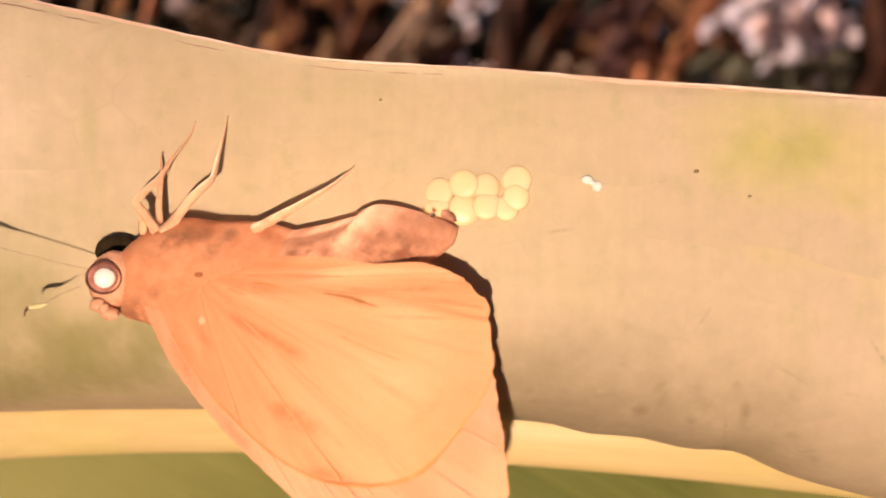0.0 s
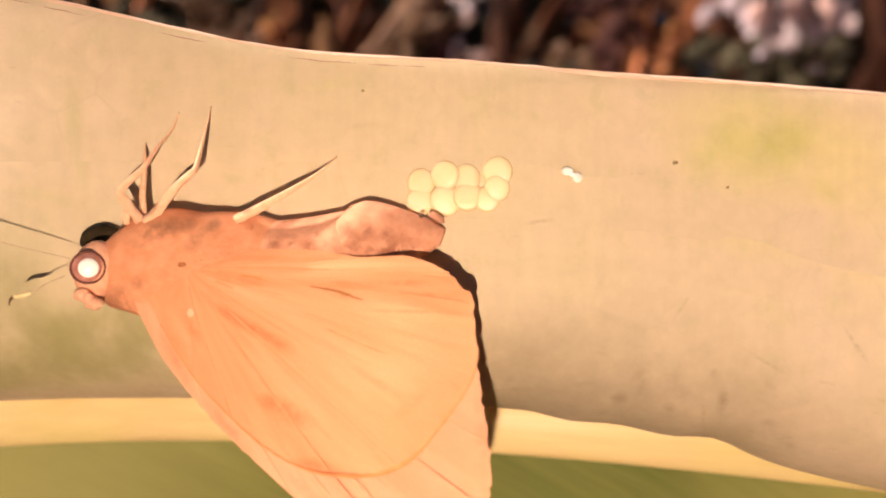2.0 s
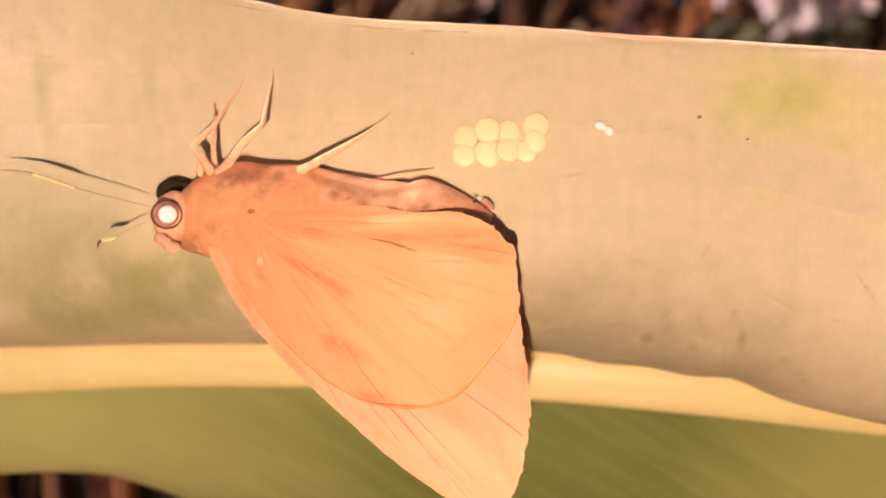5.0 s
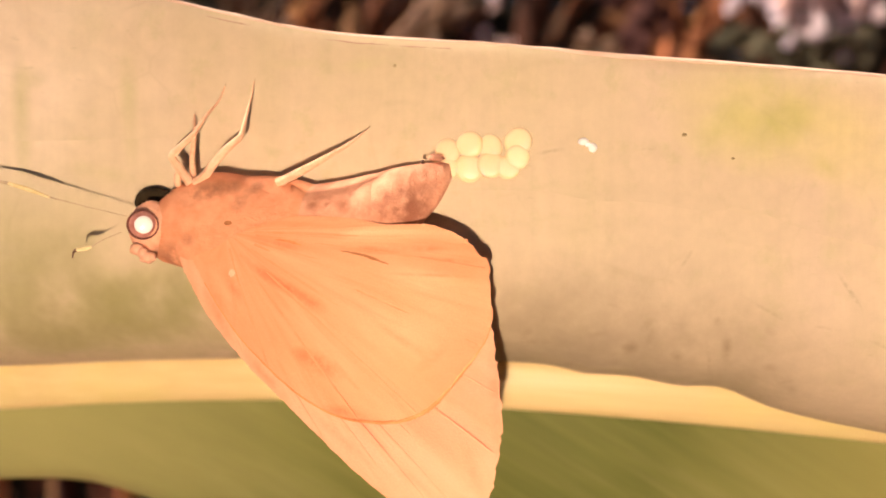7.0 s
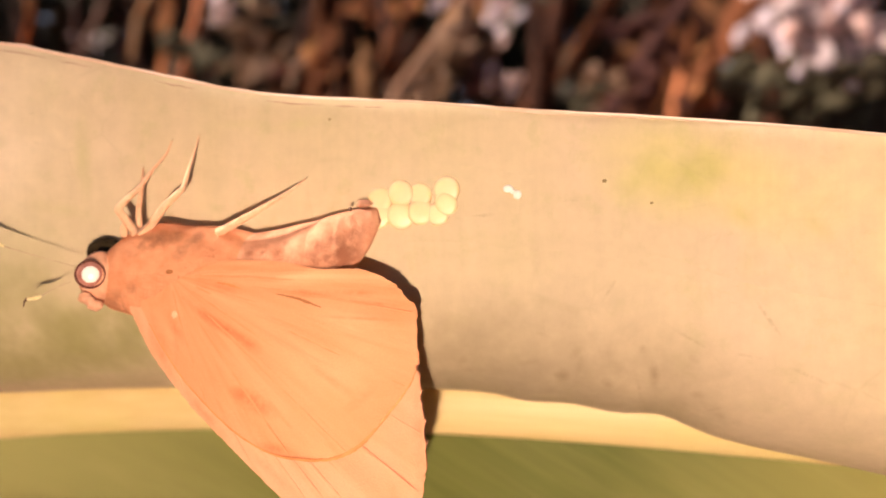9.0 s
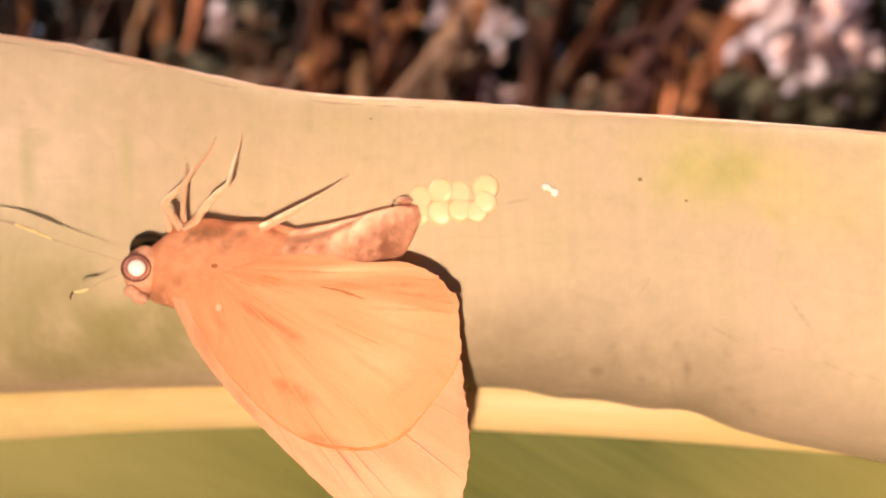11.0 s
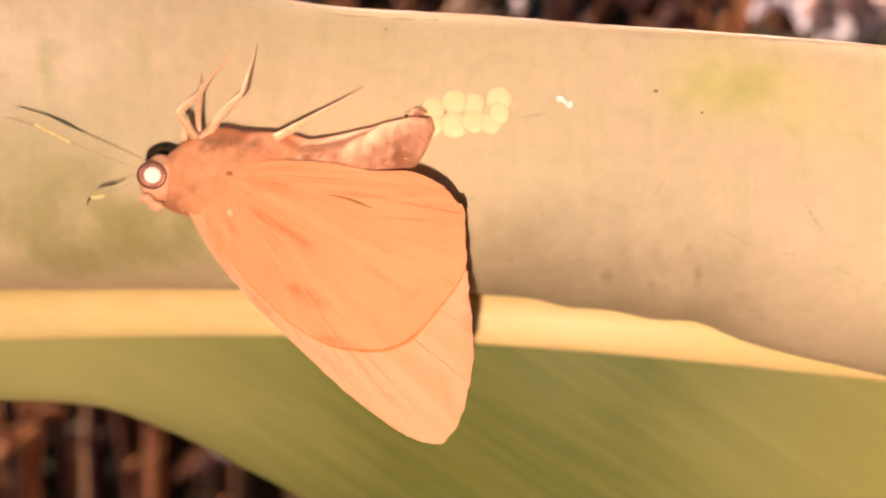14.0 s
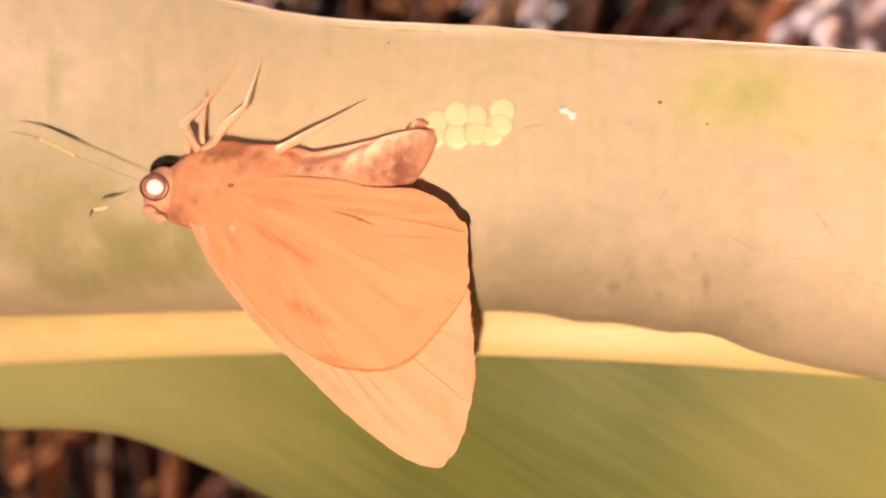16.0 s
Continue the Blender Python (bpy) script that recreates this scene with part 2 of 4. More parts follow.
    base = p.mix(base, p.ramp(fine, (0.3, 0.86), (0.7, 1.06)), 0.18, "MULTIPLY")
    cells = p.t.nodes.new("ShaderNodeTexVoronoi")
    cells.feature = "DISTANCE_TO_EDGE"
    warped = p.mix(mm, p.node("ShaderNodeTexNoise", Vector=mm, Scale=0.25, Detail=4.0).outputs["Color"], 0.72, "ADD")
    p.put(cells.inputs["Vector"], warped)
    cells.inputs["Scale"].default_value = 0.16
    crack = p.ramp(cells.outputs["Distance"], (0.0, 1.0), (0.035, 0.0))
    crack = p.times(crack, p.ramp(p.noise(mm, 0.12, 3), (0.50, 0.0), (0.62, 1.0)))
    base = p.mix(base, (0.34, 0.28, 0.15), p.times(crack, 0.12))
    p.bump(p.times(p.times(fine, 0.4), p.noise(mm, 0.6, 5), "ADD"), 0.00012, 0.5)
    return p.colour(base)


def midrib_skin():
    p = Paint("midrib_skin", 0.45, 0.4)
    along = p.place((60, 900, 900))
    tone = p.noise(along, 1.0, 4)
    base = p.ramp(tone, (0.3, (0.73, 0.555, 0.25)), (0.7, (0.81, 0.64, 0.32)))
    base = p.mix(base, (0.74, 0.64, 0.24), p.ramp(p.noise(p.place((1000, 1000, 1000)), 0.06, 3), (0.45, 0.0), (0.7, 0.5)))
    p.bump(tone, 0.0001, 0.4)
    return p.colour(base)


def green_blade():
    p = Paint("green_blade", 0.42, 0.4)
    lines = p.node("ShaderNodeMapping", Vector=p.place((1, 1, 1), (0, -30, 0)), Scale=(24, 500, 620)).outputs[0]
    streak = p.noise(lines, 0.55, 4, 0.5)
    fine_line = p.noise(p.node("ShaderNodeMapping", Vector=p.place((1, 1, 1), (0, -30, 0)), Scale=(50, 800, 1500)).outputs[0], 0.8, 3, 0.5)
    base = p.ramp(streak, (0.30, (0.130, 0.150, 0.034)), (0.52, (0.165, 0.180, 0.045)), (0.76, (0.235, 0.238, 0.078)))
    base = p.mix(base, p.ramp(fine_line, (0.34, 0.86), (0.66, 1.14)), 0.6, "MULTIPLY")
    mm = p.place((1000, 1000, 1000))
    base = p.mix(base, (0.50, 0.48, 0.19), p.times(p.spot(mm, (-60, 16, -19), 52), 0.8))
    base = p.mix(base, (0.40, 0.37, 0.12), p.times(p.spot(mm, (58, 22, -25), 38), 0.95))
    p.bump(streak, 0.0002, 0.5)
    return p.colour(base)


def plain(name, dark, light, scale, rough=0.6, spec=0.3, depth=0.0001, strength=0.5, tint=0.0):
    """A mottled surface between two colours; scale in marks a metre; tint: how far each object differs."""
    p = Paint(name, rough, spec)
    at = p.place()
    n = p.noise(at, scale, 5, 0.6)
    c = p.ramp(n, (0.3, dark), (0.7, light))
    if tint:
        own = p.t.nodes.new("ShaderNodeObjectInfo").outputs["Random"]
        c = p.mix(c, p.ramp(own, (0.0, 1.0 - tint), (1.0, 1.0 + tint)), 1.0, "MULTIPLY")
    p.bump(n, depth, strength)
    return p.colour(c)


def wing(name, low, mid, high, mark, share, marks):
    """Orange-brown scales, streaked along the veins; the sheet's u runs round the rim and v from the root outwards; marks: x, z, length, width, turn, strength of darker patches."""
    p = Paint(name, 0.78, 0.12)
    streak = p.noise(p.place((11, 1.1, 1), uv=True), 1.0, 4, 0.55, 0.4)
    base = p.ramp(streak, (0.26, low), (0.46, mid), (0.72, high))
    mm = p.place((1000, 1000, 1000))
    thin_line = p.ramp(p.noise(p.place((34, 1.8, 1), uv=True, shift=(1.7, 4, 0)), 1.0, 4, 0.6, 0.5), (0.54, 0.0), (0.72, 0.5))
    base = p.mix(base, mark, p.times(thin_line, share))
    broken = p.ramp(p.noise(mm, 0.9, 4, 0.6), (0.34, 0.25), (0.58, 1.0))
    for x, z, length, width, turn, k in marks:
        base = p.mix(base, mark, p.times(p.times(p.patch(mm, (x, z), length, width, turn, 0.1), broken), k))
    grain = p.noise(mm, 6.0, 3)
    base = p.mix(base, p.ramp(grain, (0.3, 0.92), (0.7, 1.06)), 0.5, "MULTIPLY")
    base = p.mix(base, (0.76, 0.30, 0.135), p.ramp(p.noise(mm, 0.16, 4), (0.50, 0.0), (0.78, 0.4)))
    p.bump(p.times(grain, streak, "ADD"), 0.00008, 0.5)
    return p.colour(base)


def furry(name, base, light, dark, centres, shift=(0, 0, 0)):
    """Short fur with a few darker patches of its own; centres: x, y, z and size in millimetres."""
    p = Paint(name, 0.9, 0.1)
    mm = p.place((1000, 1000, 1000), shift=shift)
    soft = p.noise(mm, 0.9, 4, 0.6)
    c = p.ramp(soft, (0.3, base), (0.7, light))
    for x, y, z, size in centres:
        edge = p.times(p.spot(mm, (x, y, z), size), p.ramp(p.noise(mm, 0.75, 3, 0.55), (0.36, 0.12), (0.56, 1.0)))
        c = p.mix(c, dark, p.times(edge, 0.88))
    p.bump(p.times(soft, p.noise(mm, 5.0, 3), "ADD"), 0.00014, 0.6)
    return p.colour(c)


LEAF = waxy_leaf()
RIB = midrib_skin()
GREEN = green_blade()
MARGIN = plain("leaf_margin", (0.70, 0.46, 0.34), (0.82, 0.60, 0.47), 300, 0.6)
CREASE = plain("margin_crease", (0.34, 0.18, 0.15), (0.54, 0.33, 0.26), 700, 0.7)
HIND = wing("hindwing_scales", (0.68, 0.275, 0.130), (0.73, 0.318, 0.160), (0.77, 0.365, 0.20), (0.52, 0.155, 0.055), 0.45,
            ((-11.8, -6.2, 2.9, 1.1, -28, 0.75), (-13.2, -5.4, 1.4, 0.7, -20, 0.6), (-14.6, 0.4, 3.6, 0.7, -30, 0.8), (-12.4, -0.9, 1.8, 0.8, -30, 0.5), (-17.0, 2.0, 2.6, 0.6, -36, 0.6), (-7.4, 3.6, 4.0, 0.45, -6, 0.6), (-2.4, 3.5, 3.4, 0.35, -4, 0.55),
             (-0.6, 2.5, 3.2, 0.25, -6, 0.5), (-2.0, 1.2, 4.4, 0.22, -4, 0.45), (-9.6, -10.4, 2.4, 0.7, -12, 0.7), (-4.6, -4.2, 3.4, 0.5, -34, 0.3), (-15.8, 4.4, 2.8, 0.5, -14, 0.6), (-19.6, 0.6, 2.4, 0.6, -58, 0.45), (-2.0, -6.0, 2.2, 0.7, 40, 0.25)))
FORE = wing("forewing_scales", (0.72, 0.31, 0.17), (0.77, 0.36, 0.21), (0.80, 0.405, 0.255), (0.60, 0.225, 0.105), 0.12,
            ((-16.6, -7.2, 3.4, 0.6, -46, 0.6), (-21.2, -1.6, 3.4, 0.5, -60, 0.6), (-10.0, -12.4, 4.5, 0.5, -40, 0.4), (3.4, -9.0, 0.9, 5.5, 0, 0.4), (-3.6, -16.0, 3.2, 0.5, -36, 0.3), (1.4, -15.2, 0.7, 3.0, 20, 0.3)))
FORE_VEIN = plain("forewing_vein", (0.73, 0.33, 0.185), (0.79, 0.385, 0.23), 700, 0.8, 0.1)
HIND_VEIN = plain("hindwing_vein", (0.67, 0.27, 0.125), (0.74, 0.325, 0.165), 700, 0.8, 0.1)
MARK = plain("wing_mark", (0.34, 0.13, 0.05), (0.46, 0.19, 0.08), 700, 0.8, 0.1)
VEIN = plain("wing_vein", (0.58, 0.21, 0.075), (0.72, 0.30, 0.12), 700, 0.8, 0.1)
FUR = furry("body_fur", (0.69, 0.285, 0.145), (0.78, 0.365, 0.205), (0.34, 0.15, 0.08),
            ((-21.2, -4.6, 9.3, 1.3), (-22.4, -4.8, 8.9, 1.4), (-19.9, -4.4, 9.6, 1.1), (-23.6, -5.0, 8.4, 1.2), (-17.7, -4.0, 9.5, 0.9), (-18.0, -4.3, 8.5, 1.1), (-19.2, -4.6, 7.8, 0.9), (-25.6, -5.2, 2.9, 1.9), (-27.0, -5.2, 2.8, 1.5), (-23.6, -5.0, 4.6, 0.9)))
FACE = furry("face_fur", (0.76, 0.375, 0.225), (0.86, 0.485, 0.325), (0.50, 0.22, 0.13), ((-26.6, -5.0, 3.4, 1.6), (-29.9, -4.6, 4.4, 1.2)))
BELLY = furry("belly_fur", (0.63, 0.285, 0.17), (0.76, 0.39, 0.25), (0.33, 0.125, 0.065),
              ((-12.5, -3.9, 7.7, 0.9), (-11.1, -3.9, 7.8, 1.0), (-9.7, -3.9, 7.7, 1.0), (-8.4, -3.9, 7.4, 1.0), (-7.2, -3.9, 7.0, 1.0), (-6.0, -3.9, 6.8, 0.9), (-11.8, -3.9, 8.5, 0.5), (-9.0, -3.9, 8.7, 0.5)), (-13.0, -2.4, 7.5))
TAIL = furry("tail_fur", (0.63, 0.285, 0.17), (0.76, 0.39, 0.25), (0.31, 0.12, 0.07),
             ((-1.8, -3.8, 9.9, 1.6), (-2.7, -3.8, 8.8, 1.7), (-3.9, -3.8, 7.9, 1.6), (-5.2, -3.8, 7.2, 1.6), (-6.4, -3.8, 7.0, 1.3), (-2.6, -3.8, 7.4, 2.0), (-3.8, -3.8, 6.5, 1.8), (-1.4, -3.8, 10.8, 1.2), (-5.9, -3.8, 8.4, 0.8), (-4.4, -3.8, 9.2, 0.8), (-7.4, -3.8, 7.4, 0.9)), (-5.2, -2.4, 8.4))
LEG = plain("leg_scales", (0.77, 0.43, 0.265), (0.85, 0.55, 0.36), 1500, 0.8, 0.1)
PALP = plain("palp_scales", (0.70, 0.36, 0.22), (0.80, 0.46, 0.31), 1500, 0.8, 0.1)
OVIPOSITOR = plain("egg_laying_tip", (0.36, 0.16, 0.10), (0.58, 0.30, 0.20), 900, 0.85, 0.1)
CLAW = plain("claw", (0.05, 0.03, 0.02), (0.16, 0.08, 0.05), 1500, 0.6)
HORN = plain("antenna_shaft", (0.44, 0.34, 0.22), (0.58, 0.45, 0.30), 1500, 0.6)
CLUB = plain("antenna_club", (0.70, 0.56, 0.26), (0.86, 0.74, 0.42), 1500, 0.6)
EYE = plain("eye_red", (0.34, 0.12, 0.09), (0.58, 0.28, 0.23), 900, 0.55, 0.2, 0.00002)
EYE_RIM = plain("eye_rim", (0.10, 0.035, 0.025), (0.20, 0.07, 0.05), 900, 0.6, 0.2, 0.00002)
FAR_EYE = plain("far_eye", (0.022, 0.016, 0.008), (0.055, 0.038, 0.02), 900, 0.85, 0.08, 0.00002)
# plain white that stands in for the torch's reflection in the eye
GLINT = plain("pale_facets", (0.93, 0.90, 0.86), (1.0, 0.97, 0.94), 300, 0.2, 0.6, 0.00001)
EGG = plain("egg_shell", (0.87, 0.635, 0.365), (0.92, 0.70, 0.43), 600, 0.35, 0.4, 0.00004)
for _key, _value in (("Subsurface Weight", 0.35), ("Subsurface Radius", (1.0, 0.75, 0.4)), ("Subsurface Scale", 0.001)):
    EGG.node_tree.nodes["Principled BSDF"].inputs[_key].default_value = _value
WAX = plain("white_wax", (0.9, 0.86, 0.8), (0.98, 0.95, 0.9), 900, 0.5)
GRIME = plain("grime", (0.20, 0.15, 0.07), (0.32, 0.24, 0.12), 900, 0.8)
SOIL = plain("leaf_litter_soil", (0.08, 0.034, 0.019), (0.22, 0.11, 0.062), 9, 0.9, 0.1, 0.02)
DRY = plain("dry_leaf_brown", (0.22, 0.070, 0.028), (0.54, 0.20, 0.09), 40, 0.8, 0.1, 0.001, 0.6, 0.5)
TAN = plain("dry_leaf_tan", (0.34, 0.18, 0.10), (0.54, 0.32, 0.20), 25, 0.8, 0.1, 0.001, 0.6, 0.4)
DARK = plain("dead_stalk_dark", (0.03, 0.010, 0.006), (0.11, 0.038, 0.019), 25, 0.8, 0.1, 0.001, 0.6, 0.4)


def scraps(name, *tones):
    p = Paint(name, 0.85, 0.1)
    own = p.t.nodes.new("ShaderNodeNewGeometry").outputs["Random Per Island"]
    c = p.ramp(own, *tones)
    c = p.mix(c, p.ramp(p.noise(p.place(), 40, 4), (0.3, 0.6), (0.7, 1.2)), 1.0, "MULTIPLY")
    return thin(p, c, 0.45)


def thin(p, c, share):
    """A leaf that also lets light through."""
    p.colour(c)
    t = p.t.nodes.new("ShaderNodeBsdfTranslucent")
    p.put(t.inputs["Color"], c)
    mixed = p.node("ShaderNodeMixShader", Fac=share)
    p.t.links.new(p.b.outputs[0], mixed.inputs[1])
    p.t.links.new(t.outputs[0], mixed.inputs[2])
    p.t.links.new(mixed.outputs[0], p.t.nodes["Material Output"].inputs["Surface"])
    return p.m


SCRAP = scraps("dead_leaf_scraps", (0.0, (0.03, 0.010, 0.006)), (0.5, (0.075, 0.026, 0.013)), (0.8, (0.16, 0.06, 0.027)), (1.0, (0.32, 0.15, 0.07)))
# pinkish to lilac, mostly the tone of bright sky between the leaves
PALE = scraps("pale_sky_scraps", (0.0, (0.76, 0.52, 0.46)), (0.5, (0.82, 0.68, 0.68)), (1.0, (0.80, 0.74, 0.86)))
WEED = scraps("weed_leaves", (0.0, (0.06, 0.055, 0.035)), (1.0, (0.22, 0.20, 0.13)))
BRIGHT = scraps("dry_leaf_orange", (0.0, (0.70, 0.30, 0.12)), (1.0, (0.78, 0.36, 0.16)))
OCHRE = scraps("dry_leaf_ochre", (0.0, (0.36, 0.19, 0.09)), (1.0, (0.52, 0.29, 0.15)))
RUST = scraps("dry_leaf_rust", (0.0, (0.22, 0.075, 0.034)), (0.7, (0.38, 0.15, 0.07)), (1.0, (0.55, 0.28, 0.10)))
MAROON = scraps("dry_leaf_maroon", (0.0, (0.06, 0.022, 0.020)), (1.0, (0.17, 0.075, 0.065)))
SAND = scraps("dry_leaf_sand", (0.0, (0.20, 0.11, 0.065)), (0.6, (0.33, 0.20, 0.12)), (1.0, (0.44, 0.30, 0.22)))
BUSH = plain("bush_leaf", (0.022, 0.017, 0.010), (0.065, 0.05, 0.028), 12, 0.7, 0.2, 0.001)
STEM = plain("pseudostem", (0.14, 0.13, 0.05), (0.30, 0.24, 0.12), 12, 0.6, 0.2, 0.002)


def glow(name, colour, strength):
    p = Paint(name, 0.4)
    p.b.inputs["Emission Color"].default_value = (*colour, 1)
    p.b.inputs["Emission Strength"].default_value = strength
    return p.colour(colour)


TORCH = glow("torch_glow", (1.0, 0.80, 0.585), 5000.0)
CASE = plain("torch_case", (0.02, 0.02, 0.02), (0.04, 0.04, 0.04), 300, 0.4)


# ---- the torch that is carried along beside the lens ----
def small_torch():
    lamp = new("torch")
    lamp.empty_display_size = 0.002
    tagged(lamp, "small round black torch with a warm white light", "torch")
    bm = ball((0, 0, 0), (1.4 * MM, 1.4 * MM, 0.9 * MM), 24, 16)
    part("lens", bm, TORCH, lamp, "glowing warm white domed lens")
    bm = bmesh.new()
    bmesh.ops.create_cone(bm, cap_ends=True, segments=24, radius1=2.0 * MM, radius2=2.0 * MM, depth=6 * MM)
    bmesh.ops.translate(bm, verts=bm.verts, vec=(0, 0, 3.6 * MM))
    part("case", bm, CASE, lamp, "black case")
    return lamp


torch = small_torch()


# ---- the ground ----
def ground():
    bm = bmesh.new()
    rings = [0.0, 0.4, 0.8, 1.3, 2, 3, 4.5, 7, 11, 18, 30, 60, 140, 400, 1500]
    rows = []
    for r in rings[1:]:
        row = []
        for k in range(48):
            a = 2 * math.pi * k / 48
            x, y = r * math.cos(a), r * math.sin(a)
            row.append(bm.verts.new((x, y, 0.05 * noise.noise(Vector((x * 0.9, y * 0.9, 3))) if r < 30 else 0)))
        rows.append(row)
    mid = bm.verts.new((0, 0, 0))
    for k in range(48):
        bm.faces.new((mid, rows[0][k], rows[0][(k + 1) % 48]))
    for a, b in zip(rows, rows[1:]):
        for k in range(48):
            bm.faces.new((a[k], b[k], b[(k + 1) % 48], a[(k + 1) % 48]))
    ob = new("ground", mesh_of(bm, "ground", SOIL))
    tagged(ob, "dark brown soil strewn with dead leaf litter", "ground", kind="structure")


ground()


# ---- the banana leaf ----
z_top = curve_z([(-260, 62), (-160, 52), (-100, 38), (-46, 30.4), (-33.0, 28.1), (-20, 25.0), (-14, 23.7), (-8, 22.9), (3.6, 21.9),
                 (12, 20.9), (25, 19.6), (42, 17.6), (80, 12), (160, 2), (420, -25)])
z_low = curve_z([(-260, -9), (-100, -8.4), (-55, -8.0), (-30, -7.2), (-10, -6.7), (2, -6.4), (8.6, -6.6), (12.3, -7.4), (17.2, -7.5), (21.9, -8.3), (26.3, -8.3),
                 (31.1, -10.1), (37.1, -11.5), (45.4, -13.0), (80, -20), (160, -36), (420, -70)])
z_rib = curve_z([(-260, -17), (-100, -13.4), (-62, -11.4), (-26.5, -9.5), (1.5, -8.8), (31.6, -9.4), (80, -12), (160, -18), (420, -40)])
z_hem = curve_z([(-260, -36), (-110, -24.5), (-73, -23.9), (-63.7, -24.1), (-55, -24.5), (-50.1, -25.1), (-46.4, -26.2), (-42.7, -27.6), (-38.9, -29.2), (-35, -30.9), (-29.5, -33.6), (0, -46), (40, -62), (80, -75), (160, -95), (420, -125)])


def spread(u):
    """Columns of the leaf along x, densest in the middle."""
    s = 2 * u - 1
    return 40 + 105 * s + 240 * s ** 3 if s > 0 else 40 + 155 * s + 90 * s ** 3


def banana_leaf():
    leaf = thing("banana_leaf", "banana leaf underside with waxy bloom, pale midrib and green lower blade", "leaf")
    bend = 13.5

    def lean(x):
        return -0.0045 * min(50.0, max(0.0, -18 - x)) ** 2

    def sway(x):
        return 0.3 * noise.noise(Vector((x * 0.06, 0.4, 1.7))) + lean(x)

    # the blade flexes near the midrib: a still sheet above, and a fold below that slides behind it
    def sheet(u, v):
        x = spread(u)
        top, end = z_top(x), z_low(x) + bend + 1.6
        return P(x, sway(x) + 0.3 * max(0, 1 - v * 9) ** 2, top + (end - top) * v)

    bm = grid(190, 30, sheet)
    back = bmesh.ops.extrude_face_region(bm, geom=bm.faces[:])["geom"]
    for v in back:
        if isinstance(v, bmesh.types.BMVert):
            v.co.y += 0.35 * MM * min(1.0, max(0.004, (v.co.z / MM - z_low(v.co.x / MM) - bend - 1.6) / 9))
    upper = part("upper_blade", bm, LEAF, leaf, "pale waxy tan-green blade with fine cracks")

    def curl(u, v):
        x = spread(u)
        low = z_low(x)
        ripple = 0.5 * noise.noise(Vector((x * 0.11, v * 3.0, 6.1))) * max(0.0, v - 0.35) * 2
        if v < 0.2:
            z, y = low + bend + 10 * (1 - v / 0.2), 0.0
        else:
            a = (v - 0.2) / 0.8 * radians(130)
            z, y = low + bend - bend * math.sin(a), bend * (1 - math.cos(a))
        return P(x, 0.008 + sway(x) + y + ripple, z)

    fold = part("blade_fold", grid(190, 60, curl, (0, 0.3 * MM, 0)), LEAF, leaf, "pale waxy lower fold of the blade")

    def lower(u, v):
        x = spread(u)
        top, hem = z_rib(x) + 1.6, z_hem(x)
        z = top + (hem - top) * v
        return P(x, lean(x) + 18.5 + 8 * v + 0.8 * noise.noise(Vector((x * 0.05, v * 2.0, 9.0))) + 0.6 * max(0, v - 0.9) * 10, z)

    low = part("lower_blade", grid(150, 30, lower, (0, 0.4 * MM, 0)), GREEN, leaf, "glossy green blade with slanting veins")

    line = [P(x, 18 + lean(x), z_rib(x)) for x in range(-260, 421, 20)]
    rib = part("midrib", tube(line, [3.5 * MM, 3.3 * MM, 3.3 * MM], 24, 120, (1.0, 0.4)), RIB, leaf, "thick pale yellow midrib")
    rim = [P(x, 0.5 + lean(x), z_top(x) + 0.1) for x in np.linspace(-250, 410, 110)]
    margin = part("leaf_margin", tube(rim, [0.22 * MM] * 2, 8, 330, bumps=0.6, seed=4), MARGIN, leaf, "pinkish dry leaf margin")
    crease = bmesh.new()
    rng = random.Random(14)
    x = -60.0
    while x < 6:
        step = rng.uniform(2.5, 8.0)
        if rng.random() < 0.62:
            line = [P(v, lean(v) - 0.01, z_top(v) - 0.55 - 0.10 * rng.random()) for v in np.linspace(x, x + step * 0.85, 5)]
            tube(line, [0.01 * MM, 0.05 * MM, 0.04 * MM, 0.01 * MM], 6, 14, (1.0, 0.5), 0.8, int(x), bm=crease)
        x += step
    fold_line = part("margin_crease", crease, CREASE, leaf, "thin broken purplish-brown crease below the margin")
    stalk = [P(-240, 6.75, -16.0), P(-420, 18, -60), P(-600, 18, -190), P(-690, 18, -380)]
    part("petiole", tube(stalk, [3.2 * MM, 8 * MM, 14 * MM, 18 * MM], 16, 30), STEM, leaf)
    trunk = [P(-700, 18, -1210), P(-695, 18, -800), P(-700, 18, -350), P(-705, 18, -150)]
    part("pseudostem", tube(trunk, [70 * MM, 60 * MM, 50 * MM, 36 * MM], 20, 24, bumps=0.06), STEM, leaf)
    return upper, margin, fold_line, fold, low, rib


upper_blade, leaf_margin, margin_crease, blade_fold, lower_blade, midrib = banana_leaf()


